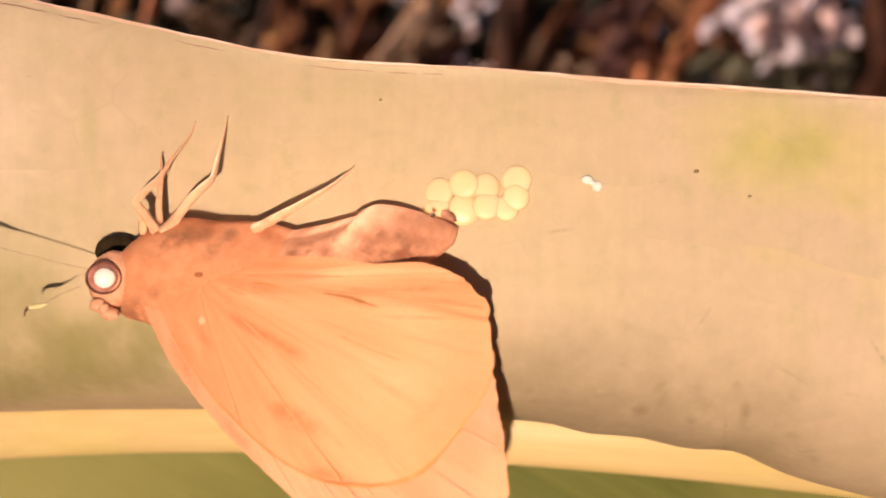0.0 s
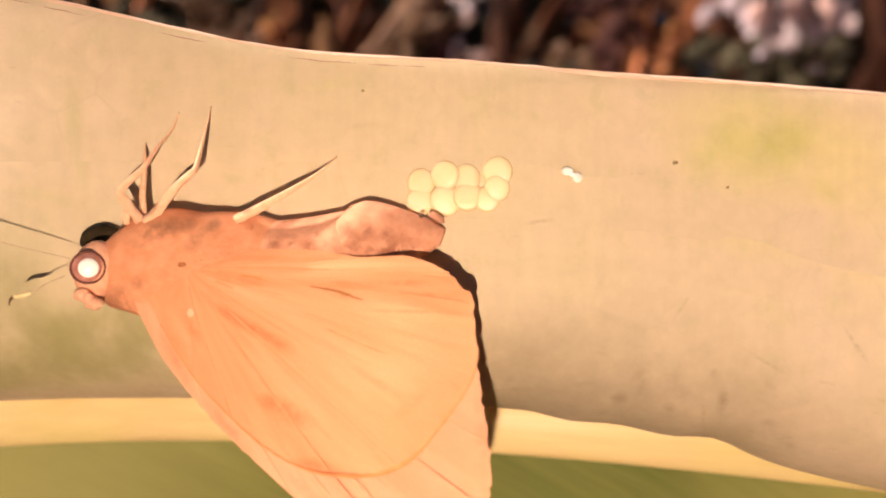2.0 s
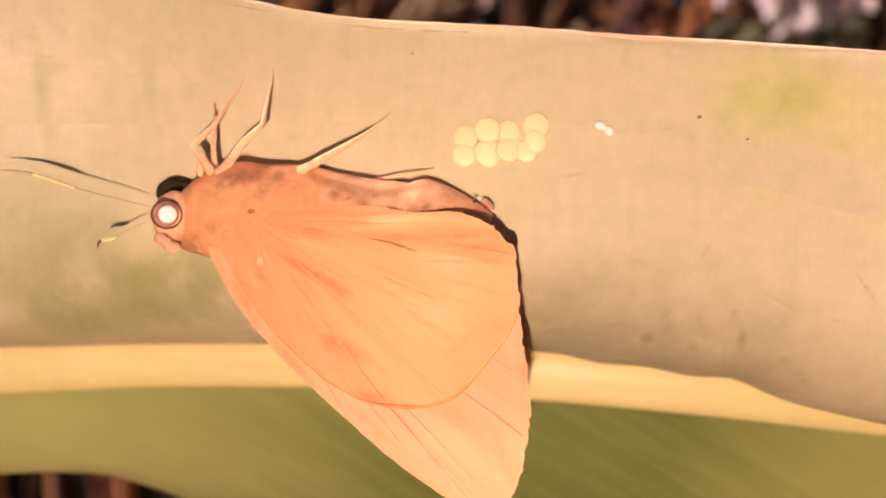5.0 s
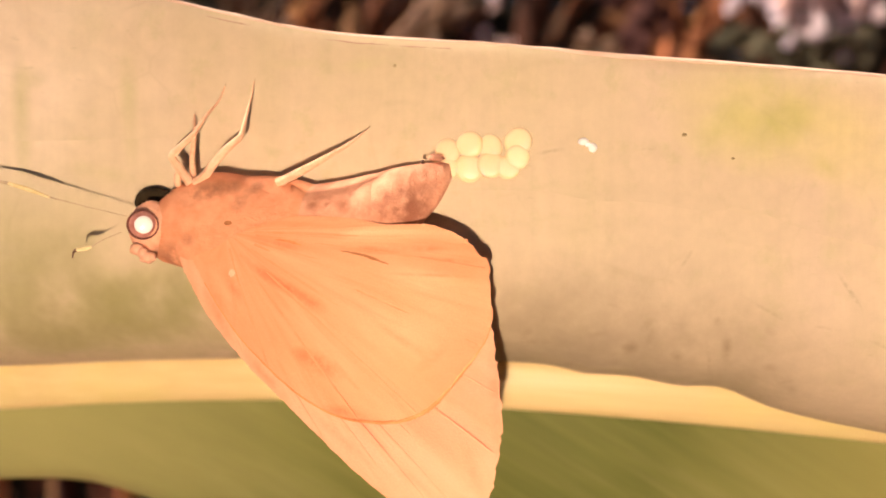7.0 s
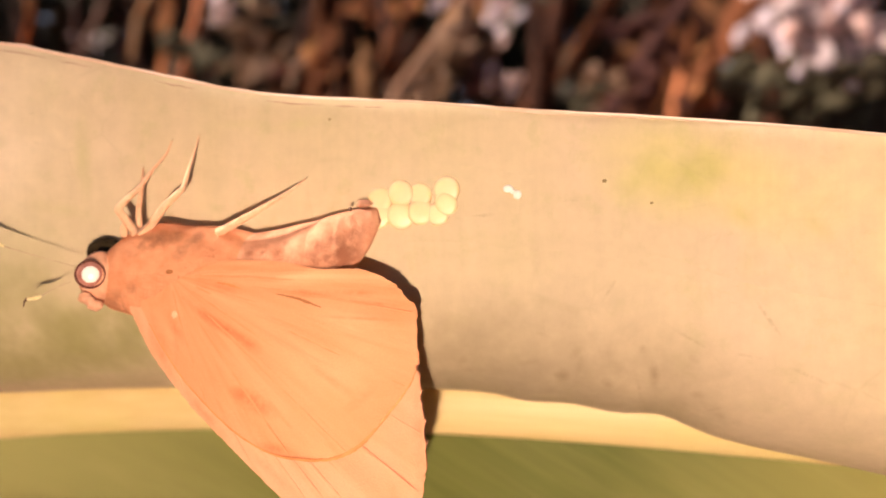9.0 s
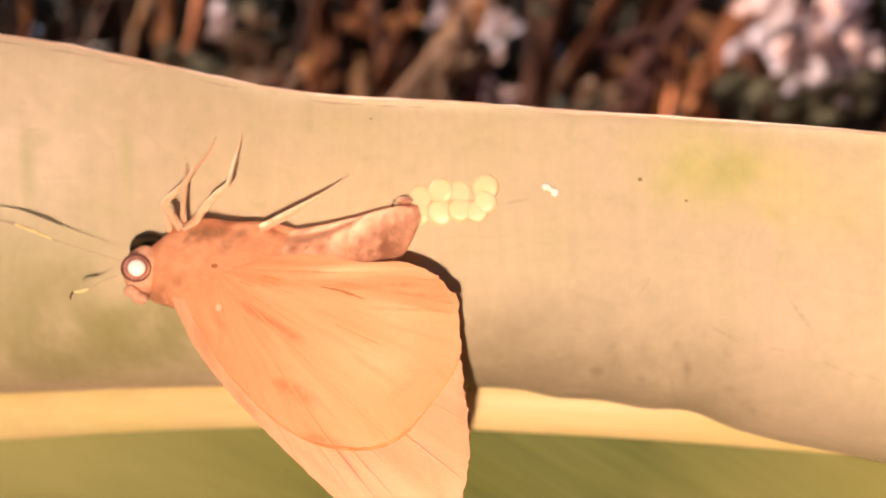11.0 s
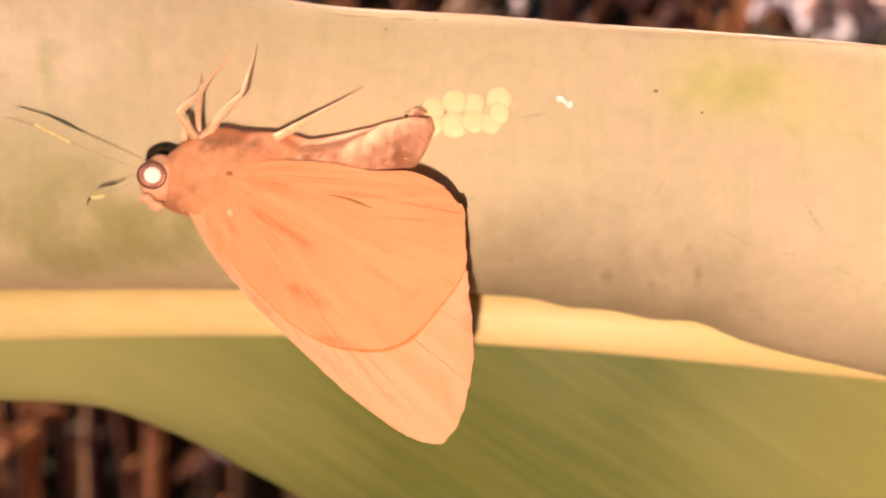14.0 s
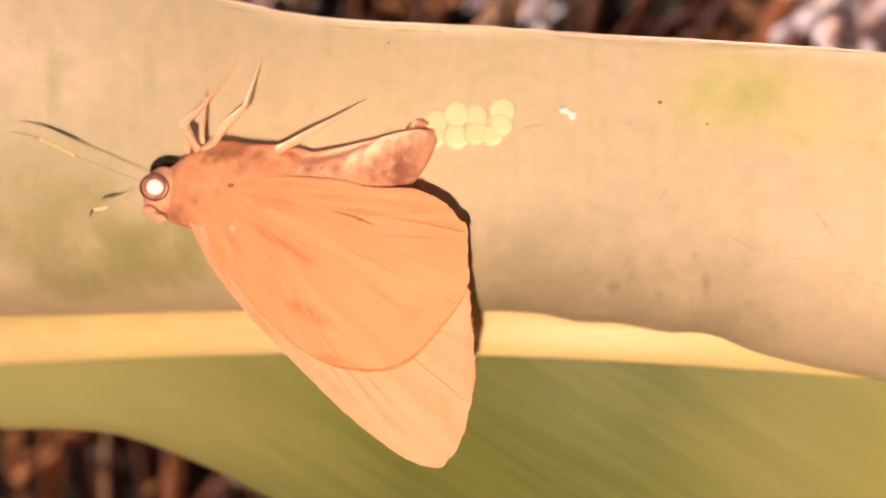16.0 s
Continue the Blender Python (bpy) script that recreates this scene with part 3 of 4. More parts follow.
# ---- the butterfly ----
def fan(base, rim, depth, n=170, m=26, seed=0, thick=0.08):
    """A wing: rays from its root to a rounded rim; depth(x, z, f) gives y."""
    outline = smooth(rim, n)

    def at(u, v):
        k = min(int(round(u * (n - 1))), n - 1)
        ox, oz = outline[k]
        f = v ** 0.8
        worn = (0.28 * noise.noise(Vector((k * 0.55, seed, 0))) + 0.20 * noise.noise(Vector((k * 1.7, seed, 5)))) * (1.0 if ox > 0.5 else 0.3) * (v > 0.99)
        x, z = base[0] + (ox - base[0]) * f + worn, base[1] + (oz - base[1]) * f + 0.4 * worn
        way, far = math.atan2(z - 5, x + 21), math.hypot(z - 5, x + 21) / 25
        ridge = (0.11 * math.sin(way * 26 + 0.8 * math.sin(way * 9)) + 0.32 * noise.noise(Vector((x * 0.13, z * 0.13, 3)))) * min(1.0, far * 1.3) + 0.03 * noise.noise(Vector((way * 60, far * 3, 1)))
        return P(x, depth(x, z) + ridge, z)

    return grid(n, m, at, (0, thick * MM, 0), uv=True)


FORE_RIM = [(-24.9, 4.6), (-24.7, 3.0), (-23.7, 1.0), (-22.1, -1.7), (-20.3, -4.0), (-18.5, -6.0), (-16.3, -8.2), (-13.9, -10.4), (-11.6, -12.4), (-8.8, -14.8), (-6.0, -16.9), (-3.3, -18.7), (-1.6, -19.5),
            (-0.3, -19.8), (0.9, -19.8), (1.6, -19.0), (2.3, -18.2), (3.0, -16.3), (3.6, -13.3), (3.9, -11.3), (3.7, -8.0), (3.4, -5.4), (3.2, -2.9), (2.8, -0.3), (2.0, 2.0)]
HIND_RIM = [(-23.9, 4.2), (-23.2, 2.7), (-21.9, 0.5), (-19.6, -3.0), (-16.8, -6.0), (-14.1, -8.4), (-11.4, -10.1), (-8.8, -11.0), (-5.5, -11.2), (-3.9, -10.9), (-2.6, -10.4), (-1.3, -9.4), (0.3, -7.6), (1.9, -5.7),
            (2.9, -4.1), (3.3, -2.6), (3.2, -0.3), (3.0, 2.2), (2.2, 2.9), (1.5, 3.9), (0.4, 4.7), (-0.9, 5.3), (-2.4, 5.7), (-5.8, 5.8), (-9.1, 6.5), (-13.6, 6.9), (-15.9, 6.8), (-18.8, 6.5)]


def veins(wing, base, rim, deep, places):
    """Thin raised veins from a wing's root to its rim."""
    outline = smooth(rim, 200)
    for i, u in enumerate(places):
        ox, oz = outline[int(u * 199)]
        line = []
        for f in (0.12, 0.3, 0.5, 0.7, 0.88, 0.985):
            bow = 0.5 * math.sin(f * 3.1) * (u - 0.45) * 2
            x, z = base[0] + (ox - base[0]) * f + bow * 0.4, base[1] + (oz - base[1]) * f + bow
            line.append(P(x, deep(x, z) + 0.03, z))
        part("vein", tube(line, [0.14 * MM, 0.11 * MM, 0.07 * MM], 6, 22, (1, 0.6), 0.3, i), FORE_VEIN if wing.name.startswith("fore") else HIND_VEIN, wing)


def hairs(centre, radii, count, length, seed):
    """Short tapering hairs over a rounded body, combed backwards."""
    rng = random.Random(seed)
    bm = bmesh.new()
    for _ in range(count):
        d = Vector((rng.gauss(0, 1), -abs(rng.gauss(0, 1)), rng.gauss(0, 1))).normalized()
        root = centre + P(d.x * radii[0], d.y * radii[1], d.z * radii[2])
        way = (d * 0.22 + Vector((0.9, 0, 0)) + Vector((rng.gauss(0, 0.2), rng.gauss(0, 0.2), rng.gauss(0, 0.25)))).normalized()
        side = way.cross(Vector((rng.gauss(0, 1), rng.gauss(0, 1), rng.gauss(0, 1)))).normalized() * (0.04 * MM)
        tip = root + way * (length * rng.uniform(0.5, 1.1) * MM)
        mid = (root + tip) / 2 + d * (0.06 * MM)
        a, b, c, e = (bm.verts.new(p) for p in (root - side, root + side, mid + side * 0.8, mid - side * 0.8))
        f = bm.verts.new(tip)
        bm.faces.new((a, b, c, e))
        bm.faces.new((e, c, f))
    return bm


def fringe(rows, count, length, seed, origin=Vector()):
    """Short hairs that lie along a lofted body."""
    rng = random.Random(seed)
    bm = bmesh.new()
    line = smooth([(*a, *b, d, y, off) for a, b, d, y, off in rows], 60)
    for _ in range(count):
        ax, az, bx, bz, d, yc, off = line[rng.randrange(2, 52)]
        t = rng.uniform(-math.pi, 0)
        s = 0.5 + 0.5 * math.cos(t)
        root = P(bx + (ax - bx) * s, yc + d * math.sin(t) * 0.99 - off * (1 - s), bz + (az - bz) * s) - origin
        way = Vector((1.0, 0.30 * math.sin(t) + rng.gauss(0, 0.1), 0.30 * math.cos(t) + rng.gauss(0, 0.15))).normalized()
        side = way.cross(Vector((0, math.sin(t), math.cos(t)))).normalized() * (0.04 * MM)
        tip = root + way * (length * rng.uniform(0.5, 1.1) * MM)
        bm.faces.new([bm.verts.new(p) for p in (root - side, root + side, tip)])
    return bm


def ring(centre, rx, rz, r, sides=8, n=48):
    """A thin hoop in millimetres that faces -y."""
    bm = bmesh.new()
    loops = []
    for i in range(n):
        a = 2 * math.pi * i / n
        way = Vector((math.cos(a), 0, math.sin(a)))
        mid = centre + P(rx * math.cos(a), 0, rz * math.sin(a))
        loops.append([bm.verts.new(mid + (way * math.cos(2 * math.pi * k / sides) + Vector((0, 1, 0)) * math.sin(2 * math.pi * k / sides)) * r * MM) for k in range(sides)])
    for a, b in zip(loops, loops[1:] + loops[:1]):
        for k in range(sides):
            bm.faces.new((a[k], a[(k + 1) % sides], b[(k + 1) % sides], b[k]))
    return bm


def loft(rows, origin, n, folds=0.0):
    """A body between a back and a belly line: rows of (back point, belly point, half depth, y of its back, how far its belly stands off)."""
    bm = bmesh.new()
    line = smooth([(*a, *b, d, y, off) for a, b, d, y, off in rows], n)
    rings = []
    for i, (ax, az, bx, bz, d, yc, off) in enumerate(line):
        wave = 1 + folds * math.sin(i * 0.9)
        ring = []
        for k in range(36):
            t = 2 * math.pi * k / 36
            s = 0.5 + 0.5 * math.cos(t)
            rough = 1 + 0.05 * noise.noise(Vector((ax * 0.8, k * 0.5, 3)))
            ring.append(bm.verts.new(P(bx + (ax - bx) * s, yc + d * math.sin(t) * wave * rough - off * (1 - s), bz + (az - bz) * s) - origin))
        rings.append(ring)
    for a, b in zip(rings, rings[1:]):
        for k in range(36):
            bm.faces.new((a[k], a[(k + 1) % 36], b[(k + 1) % 36], b[k]))
    bm.faces.new(rings[0])
    bm.faces.new(rings[-1])
    return bm


def skipper_butterfly():
    fly = thing("skipper_butterfly", "orange-brown skipper butterfly with closed wings laying eggs on the leaf", "butterfly")

    body = [((-27.6, 7.7), (-27.8, 3.2), 1.1, -3.3, 0.1), ((-26.7, 8.6), (-26.9, 2.5), 1.6, -3.2, 0.3), ((-25.4, 9.6), (-25.4, 2.1), 1.9, -3.0, 0.5), ((-23.8, 10.4), (-23.4, 1.6), 2.15, -2.9, 0.8),
            ((-21.6, 10.8), (-21.4, 2.2), 2.1, -2.6, 1.1), ((-19.4, 10.5), (-19.2, 3.6), 2.0, -2.3, 1.3), ((-17.0, 10.45), (-16.8, 4.8), 1.8, -2.0, 1.5), ((-14.6, 10.15), (-14.4, 5.4), 1.6, -1.7, 1.7), ((-12.4, 9.5), (-12.4, 5.8), 1.2, -1.6, 1.7)]
    thorax = part("thorax", loft(body, Vector(), 60), FUR, fly, "furry orange-brown thorax")
    part("fur", fringe(body, 2400, 0.62, 21), FUR, thorax, "short orange-brown hairs")
    part("dark_spot", ball(P(-19.9, -5.25, 6.1), P(0.36, 0.16, 0.22), 12, 8, 0.3, 7), MARK, thorax, "small dark brown spot at the wing root")
    head = part("head", ball(P(-27.75, -4.0, 5.5), P(2.1, 1.5, 2.55), 32, 24, 0.06, 5), FACE, fly, "furry pale orange head")
    part("fur", hairs(P(-27.75, -4.0, 5.5), (2.05, 1.45, 2.5), 320, 0.26, 23), FACE, head, "short pale hairs")
    glance = Matrix.Rotation(radians(27), 3, "Z")
    eye = part("eye", ball(P(-27.95, -5.2, 5.9), P(1.36, 1.0, 1.32), 32, 24, turn=glance), EYE, fly, "round brown-red compound eye")
    part("eye", ball(P(-28.73, -1.5, 8.10), P(2.0, 1.0, 1.35), 24, 18, 0.05, 3), FAR_EYE, fly, "blackish far eye behind the head")
    rim_ring = ring(Vector(), 1.30, 1.27, 0.10)
    bmesh.ops.transform(rim_ring, matrix=Matrix.Translation(P(-27.70, -5.70, 5.9)) @ glance.to_4x4(), verts=rim_ring.verts)
    part("eye_rim", rim_ring, EYE_RIM, eye, "dark rim round the eye")
    # the eye's bright glint, put in as a white disc
    part("pale_facets", ball(P(-27.46, -6.02, 5.9), P(0.80, 0.30, 0.80), 24, 16, turn=glance), GLINT, eye, "white disc painted in as the torch's glint in the eye")
    for c, r in (((-27.35, -5.5, 2.95), (0.80, 0.55, 0.50)), ((-28.45, -5.4, 3.7), (0.70, 0.5, 0.55)), ((-27.8, -5.6, 3.35), (0.5, 0.4, 0.5))):
        part("palp", ball(P(*c), P(*r), 14, 10, 0.25, 2), PALP, fly, "pale palp under the head")
    part("hair_tuft", ball(P(-25.2, -4.0, 10.05), P(0.36, 0.35, 0.72), 12, 10, 0.3, 6), LEG, fly, "pale tuft of hair at the base of the front legs")

    # wings, the far pair behind the near pair
    wings = []
    for dy, dx, dz in ((1.2, -0.1, 0.1), (0.0, 0.0, 0.0)):
        deep = lambda x, z: -4.55 + dy + 0.02 * (z - 4) - 0.25 * math.exp(-((x + 21) ** 2 + (z - 5) ** 2) / 40)
        rim = [(x + dx, z + dz) for x, z in FORE_RIM]
        fore = part("forewing", fan((-22.5 + dx, 4.8 + dz), rim, deep, seed=2), FORE, fly, "pale orange-brown forewing with a light tip")
        veins(fore, (-22.5 + dx, 4.8 + dz), rim, deep, (0.22, 0.34, 0.45, 0.53, 0.60, 0.67, 0.74, 0.82))
        deep = lambda x, z: -4.80 + dy * 0.6 + 0.02 * (z - 4) - 0.25 * math.exp(-((x + 21) ** 2 + (z - 5) ** 2) / 40)
        rim = [(x + dx, z + dz) for x, z in HIND_RIM]
        hind = part("hindwing", fan((-20.5 + dx, 5.7 + dz), rim, deep, seed=7), HIND, fly, "orange hindwing streaked along its veins")
        veins(hind, (-20.5 + dx, 5.7 + dz), rim, deep, (0.16, 0.27, 0.36, 0.44, 0.50, 0.56, 0.62, 0.70))
        edge = smooth(rim, 109)[7:59]
        line = [P(x, deep(x, z) - 0.06, z) for x, z in edge[::3]]
        part("edge_line", tube(line, [0.04 * MM, 0.07 * MM, 0.08 * MM, 0.14 * MM, 0.19 * MM, 0.12 * MM, 0.04 * MM], 6, 90, (1, 0.4), 0.6, 3), VEIN, hind, "darker orange edge of the hindwing")
        for points in (((-9.9, 3.6), (-7.8, 3.1), (-5.6, 2.25)), ((-15.8, 4.8), (-14.6, 4.6), (-13.4, 4.2))):
            line = [P(x + dx, deep(x, z) - 0.07, z + dz) for x, z in points]
            part("dark_mark", tube(line, [0.03 * MM, 0.10 * MM, 0.13 * MM, 0.04 * MM], 6, 18, (1, 0.4), 0.6, 9), MARK if points[0][0] > -12 else VEIN, hind, "small brown dash on the wing")
        if dy == 0.0:
            part("pale_speck", ball(P(-19.7, -5.22, 1.9), P(0.30, 0.12, 0.34), 10, 8, 0.3, 3), LEG, hind, "tiny pale speck on the wing")
        wings += [fore, hind]

    # abdomen, hinged on the thorax, with a tip that slides and turns on it
    hinge = P(-13.0, -2.4, 7.5)
    curl = P(-5.2, -2.4, 8.4)
    outline = [((-16, 9.0), (-16, 5.8), 1.2, -1.6, 1.6), ((-13.3, 9.6), (-13.2, 5.6), 1.6, -1.6, 1.7), ((-10.1, 10.1), (-9.8, 5.3), 1.75, -1.6, 1.6), ((-7.2, 10.7), (-6.8, 5.1), 1.75, -1.6, 1.6)]
    abdomen = part("abdomen", loft(outline + [((-5.8, 10.8), (-5.4, 5.3), 1.4, -1.5, 1.5), ((-4.6, 10.3), (-4.3, 6.2), 0.9, -1.4, 1.2), ((-3.7, 9.6), (-3.5, 7.3), 0.5, -1.3, 0.9), ((-3.2, 9.0), (-3.1, 8.0), 0.2, -1.2, 0.6)], hinge, 60, 0.035), BELLY, fly, "pinkish abdomen mottled with dark brown", hinge)
    part("fur", fringe([row for row in outline], 500, 0.4, 29, hinge), BELLY, abdomen, "short pale pink hairs")
    tip = [((-8.6, 9.2), (-8.6, 7.4), 0.6, -1.7, 1.4), ((-7.8, 10.2), (-7.7, 6.2), 1.35, -1.6, 1.6), ((-6.4, 10.9), (-6.2, 5.5), 1.75, -1.55, 1.6), ((-5.0, 11.35), (-4.6, 5.4), 1.75, -1.4, 1.6), ((-4.0, 11.6), (-3.4, 5.7), 1.6, -1.2, 1.5), ((-3.1, 11.8), (-2.5, 6.6), 1.35, -1.0, 1.3),
           ((-2.3, 11.95), (-1.6, 8.0), 1.1, -0.8, 1.0), ((-1.6, 12.0), (-1.0, 9.4), 0.8, -0.7, 0.7), ((-1.0, 11.95), (-0.6, 10.6), 0.45, -0.6, 0.3)]
    tail = part("abdomen_tip", loft(tip, curl, 50, 0.03), TAIL, abdomen, "reddish-brown blunt tip of the abdomen", curl - hinge)
    part("fur", fringe(tip, 500, 0.35, 31, curl), TAIL, tail, "short reddish-brown hairs")
    part("spine", ball(P(-3.19, -2.2, 11.82) - curl, P(0.20, 0.2, 0.2), 8, 6), CLAW, tail)
    part("ovipositor", ball(P(-2.17, -1.0, 12.38) - curl, P(0.70, 0.42, 0.36), 14, 10, 0.35, 4), OVIPOSITOR, tail, "reddish-brown egg-laying tip")

    def leg(points, radii, label="pale scaled leg"):
        one = part("leg", tube([P(*p) for p in points], [r * 0.78 * MM for r in radii], 8, 34, bumps=0.15), LEG, fly, label)
        x, y, z = points[-1]
        part("claw", ball(P(x + 0.05, y, z + 0.1), P(0.07, 0.07, 0.12), 8, 6), HORN, one)

    leg([(-24.0, -3.9, 9.6), (-24.9, -4.1, 11.0), (-25.45, -4.4, 11.9), (-25.4, -4.4, 12.3), (-24.8, -4.0, 13.1), (-23.95, -3.2, 14.3), (-23.4, -1.9, 16.0), (-22.6, -0.8, 17.6), (-22.2, -0.2, 19.1)], (0.60, 0.55, 0.46, 0.42, 0.40, 0.30, 0.20, 0.13, 0.06), "pale front leg bent at the knee")
    leg([(-24.1, -3.0, 10.0), (-24.3, -2.9, 11.8), (-24.5, -2.0, 14.0), (-24.8, -1.3, 15.4), (-25.0, -0.8, 16.4)], (0.40, 0.36, 0.26, 0.17, 0.08), "thin pale far front leg")
    leg([(-23.6, -3.9, 9.6), (-22.6, -3.8, 10.5), (-20.9, -4.1, 12.35), (-19.5, -4.0, 13.6), (-19.25, -3.6, 14.1), (-19.2, -2.5, 16.0), (-19.2, -1.0, 18.3), (-19.3, -0.2, 19.5)], (0.60, 0.56, 0.48, 0.38, 0.30, 0.20, 0.11, 0.05), "pale middle leg stretched up the leaf")
    leg([(-16.0, -3.2, 9.7), (-13.5, -3.4, 10.9), (-11.4, -3.0, 12.1), (-9.5, -2.2, 13.4), (-8.2, -0.2, 15.0)], (0.58, 0.46, 0.32, 0.18, 0.05), "thin pale hind leg")
    leg([(-13.0, -1.2, 8.0), (-10.0, -1.0, 8.7), (-7.4, -0.9, 9.25), (-5.6, -0.8, 9.55), (-4.0, -0.3, 9.9)], (0.34, 0.34, 0.28, 0.22, 0.08), "thin pale far hind leg along the abdomen")

    # antennae, each a thin shaft with a pale club and a dark hooked tip
    horns = []
    for shaft, club, tip in ((((-29.6, -5.0, 6.6), (-32.4, -6.3, 7.7), (-35.4, -7.3, 8.9)), ((-35.4, -7.3, 8.9), (-37.2, -7.6, 9.8), (-38.8, -7.9, 10.5)), ((-38.8, -7.9, 10.5), (-40.6, -8.2, 11.0), (-42.0, -8.4, 11.2))),
                             (((-30.0, -5.2, 5.2), (-31.2, -6.0, 4.6), (-32.0, -6.8, 3.9)), ((-32.0, -6.8, 3.9), (-32.5, -7.0, 3.75), (-33.2, -7.2, 3.65)), ((-33.2, -7.2, 3.65), (-33.5, -7.2, 3.4), (-33.6, -7.2, 2.9)))):
        horn = part("antenna", tube([P(*p) for p in shaft], [0.045 * MM, 0.04 * MM, 0.07 * MM], 8, 16), HORN, fly, "thin antenna with a pale club")
        part("club", tube([P(*p) for p in club], [0.10 * MM, 0.22 * MM, 0.15 * MM], 10, 16), CLUB, horn, "pale yellow club")
        part("tip", tube([P(*p) for p in tip], [0.15 * MM, 0.10 * MM, 0.04 * MM], 8, 10), HORN if club[0][0] < -34 else CLAW, horn, "dark hooked tip")
        horns.append(horn)
    return abdomen, hinge, tail, curl, wings, horns


abdomen, hinge, tail, curl, wings, horns = skipper_butterfly()


# ---- eggs and specks on the leaf ----
def egg_cluster():
    first = None
    for i, (x, z, r) in enumerate([(-0.85, 12.75, 1.06), (-0.95, 11.2, 1.06), (1.25, 13.35, 1.08), (1.2, 11.2, 1.18), (3.1, 13.1, 1.02), (3.15, 11.55, 1.10),
                                   (5.65, 13.6, 1.12), (4.75, 11.3, 0.98), (5.6, 12.2, 0.98)]):
        if first is None:
            bm = ball((0, 0, 0), (1, 1, 1), 32, 22)
            for v in bm.verts:
                a, flat = math.atan2(v.co.z, v.co.x), math.hypot(v.co.x, v.co.z)
                k = (flat ** 3.4 + abs(v.co.y) ** 3.4) ** (-1 / 3.4) * (1 + 0.010 * math.cos(a * 16) * flat)
                v.co = Vector((v.co.x * k * 1.13, v.co.y * k * 0.36, v.co.z * k * 1.16)) * MM
            first = new("egg", mesh_of(bm, "egg", EGG))
            tagged(first, "pale yellow domed butterfly egg on the leaf", "egg", "egg cluster")
            ob = first
        else:
            ob = copy_thing(first, Matrix.Identity(4))
        ob.location, ob.scale = (x * MM, (-0.12 - 0.06 * (i % 3)) * MM, Z0 + z * MM), (r, r, r)
        ob.rotation_euler = (0.06 * (i % 3 - 1), i * 0.7, 0.05 * (i % 2))


egg_cluster()


def specks():
    bm = ball(P(-0.42, 0, 0.26), P(0.48, 0.3, 0.36), 12, 8, 0.15, 1)
    ball(P(0.42, 0, -0.3), P(0.42, 0.3, 0.42), 12, 8, 0.15, 2, bm=bm)
    ball(P(0, 0, 0), P(0.3, 0.22, 0.25), 10, 6, bm=bm)
    wax = new("wax_flake", mesh_of(bm, "wax_flake", WAX))
    wax.location = (11.9 * MM, -0.2 * MM, Z0 + 13.3 * MM)
    tagged(wax, "small white wax flake stuck on the leaf", "speck")
    first = None
    for x, z, s in ((20.3, 14.1, 1.0), (-5.8, 20.7, 0.8), (24.5, 12.0, 0.7)):
        if first is None:
            first = new("dirt_speck", mesh_of(ball((0, 0, 0), P(0.22, 0.10, 0.16), 10, 6, 0.3, 4), "dirt_speck", GRIME))
            tagged(first, "tiny dark dirt speck on the leaf", "speck", "dirt specks")
            ob = first
        else:
            ob = copy_thing(first, Matrix.Identity(4))
        ob.location, ob.scale = (x * MM, -0.05 * MM, Z0 + z * MM), (s, s, s)


specks()


# ---- the garden behind ----
def stalk(at, points, wide, mat, tone, seed, turn):
    """A dry folded leaf stalk that stands in the litter; points: x, z from its foot upwards."""
    line = smooth(points, 60)

    def shape(u, v):
        x, z = line[min(int(round(v * 59)), 59)]
        a = turn + 0.7 * noise.noise(Vector((v * 3, seed, 0)))
        w = wide * (u - 0.5) * (1.1 - 0.7 * v ** 6) * (1 + 0.6 * noise.noise(Vector((v * 14, seed, 2))))
        fold = 0.45 * wide * abs(u - 0.5) + 0.1 * wide * noise.noise(Vector((u * 3, v * 12, seed)))
        return Vector((x + 0.004 * noise.noise(Vector((v * 11, seed, 4))) + w * math.cos(a), w * math.sin(a) + fold, z))

    ob = new("dead_leaf", mesh_of(grid(6, 60, shape, (0, 0.0012, 0)), "dead_leaf", mat))
    ob.location = (0, at, 0)
    tagged(ob, tone + " dry leaf stalk standing in the litter", "dead leaf", "dead leaf stalks")


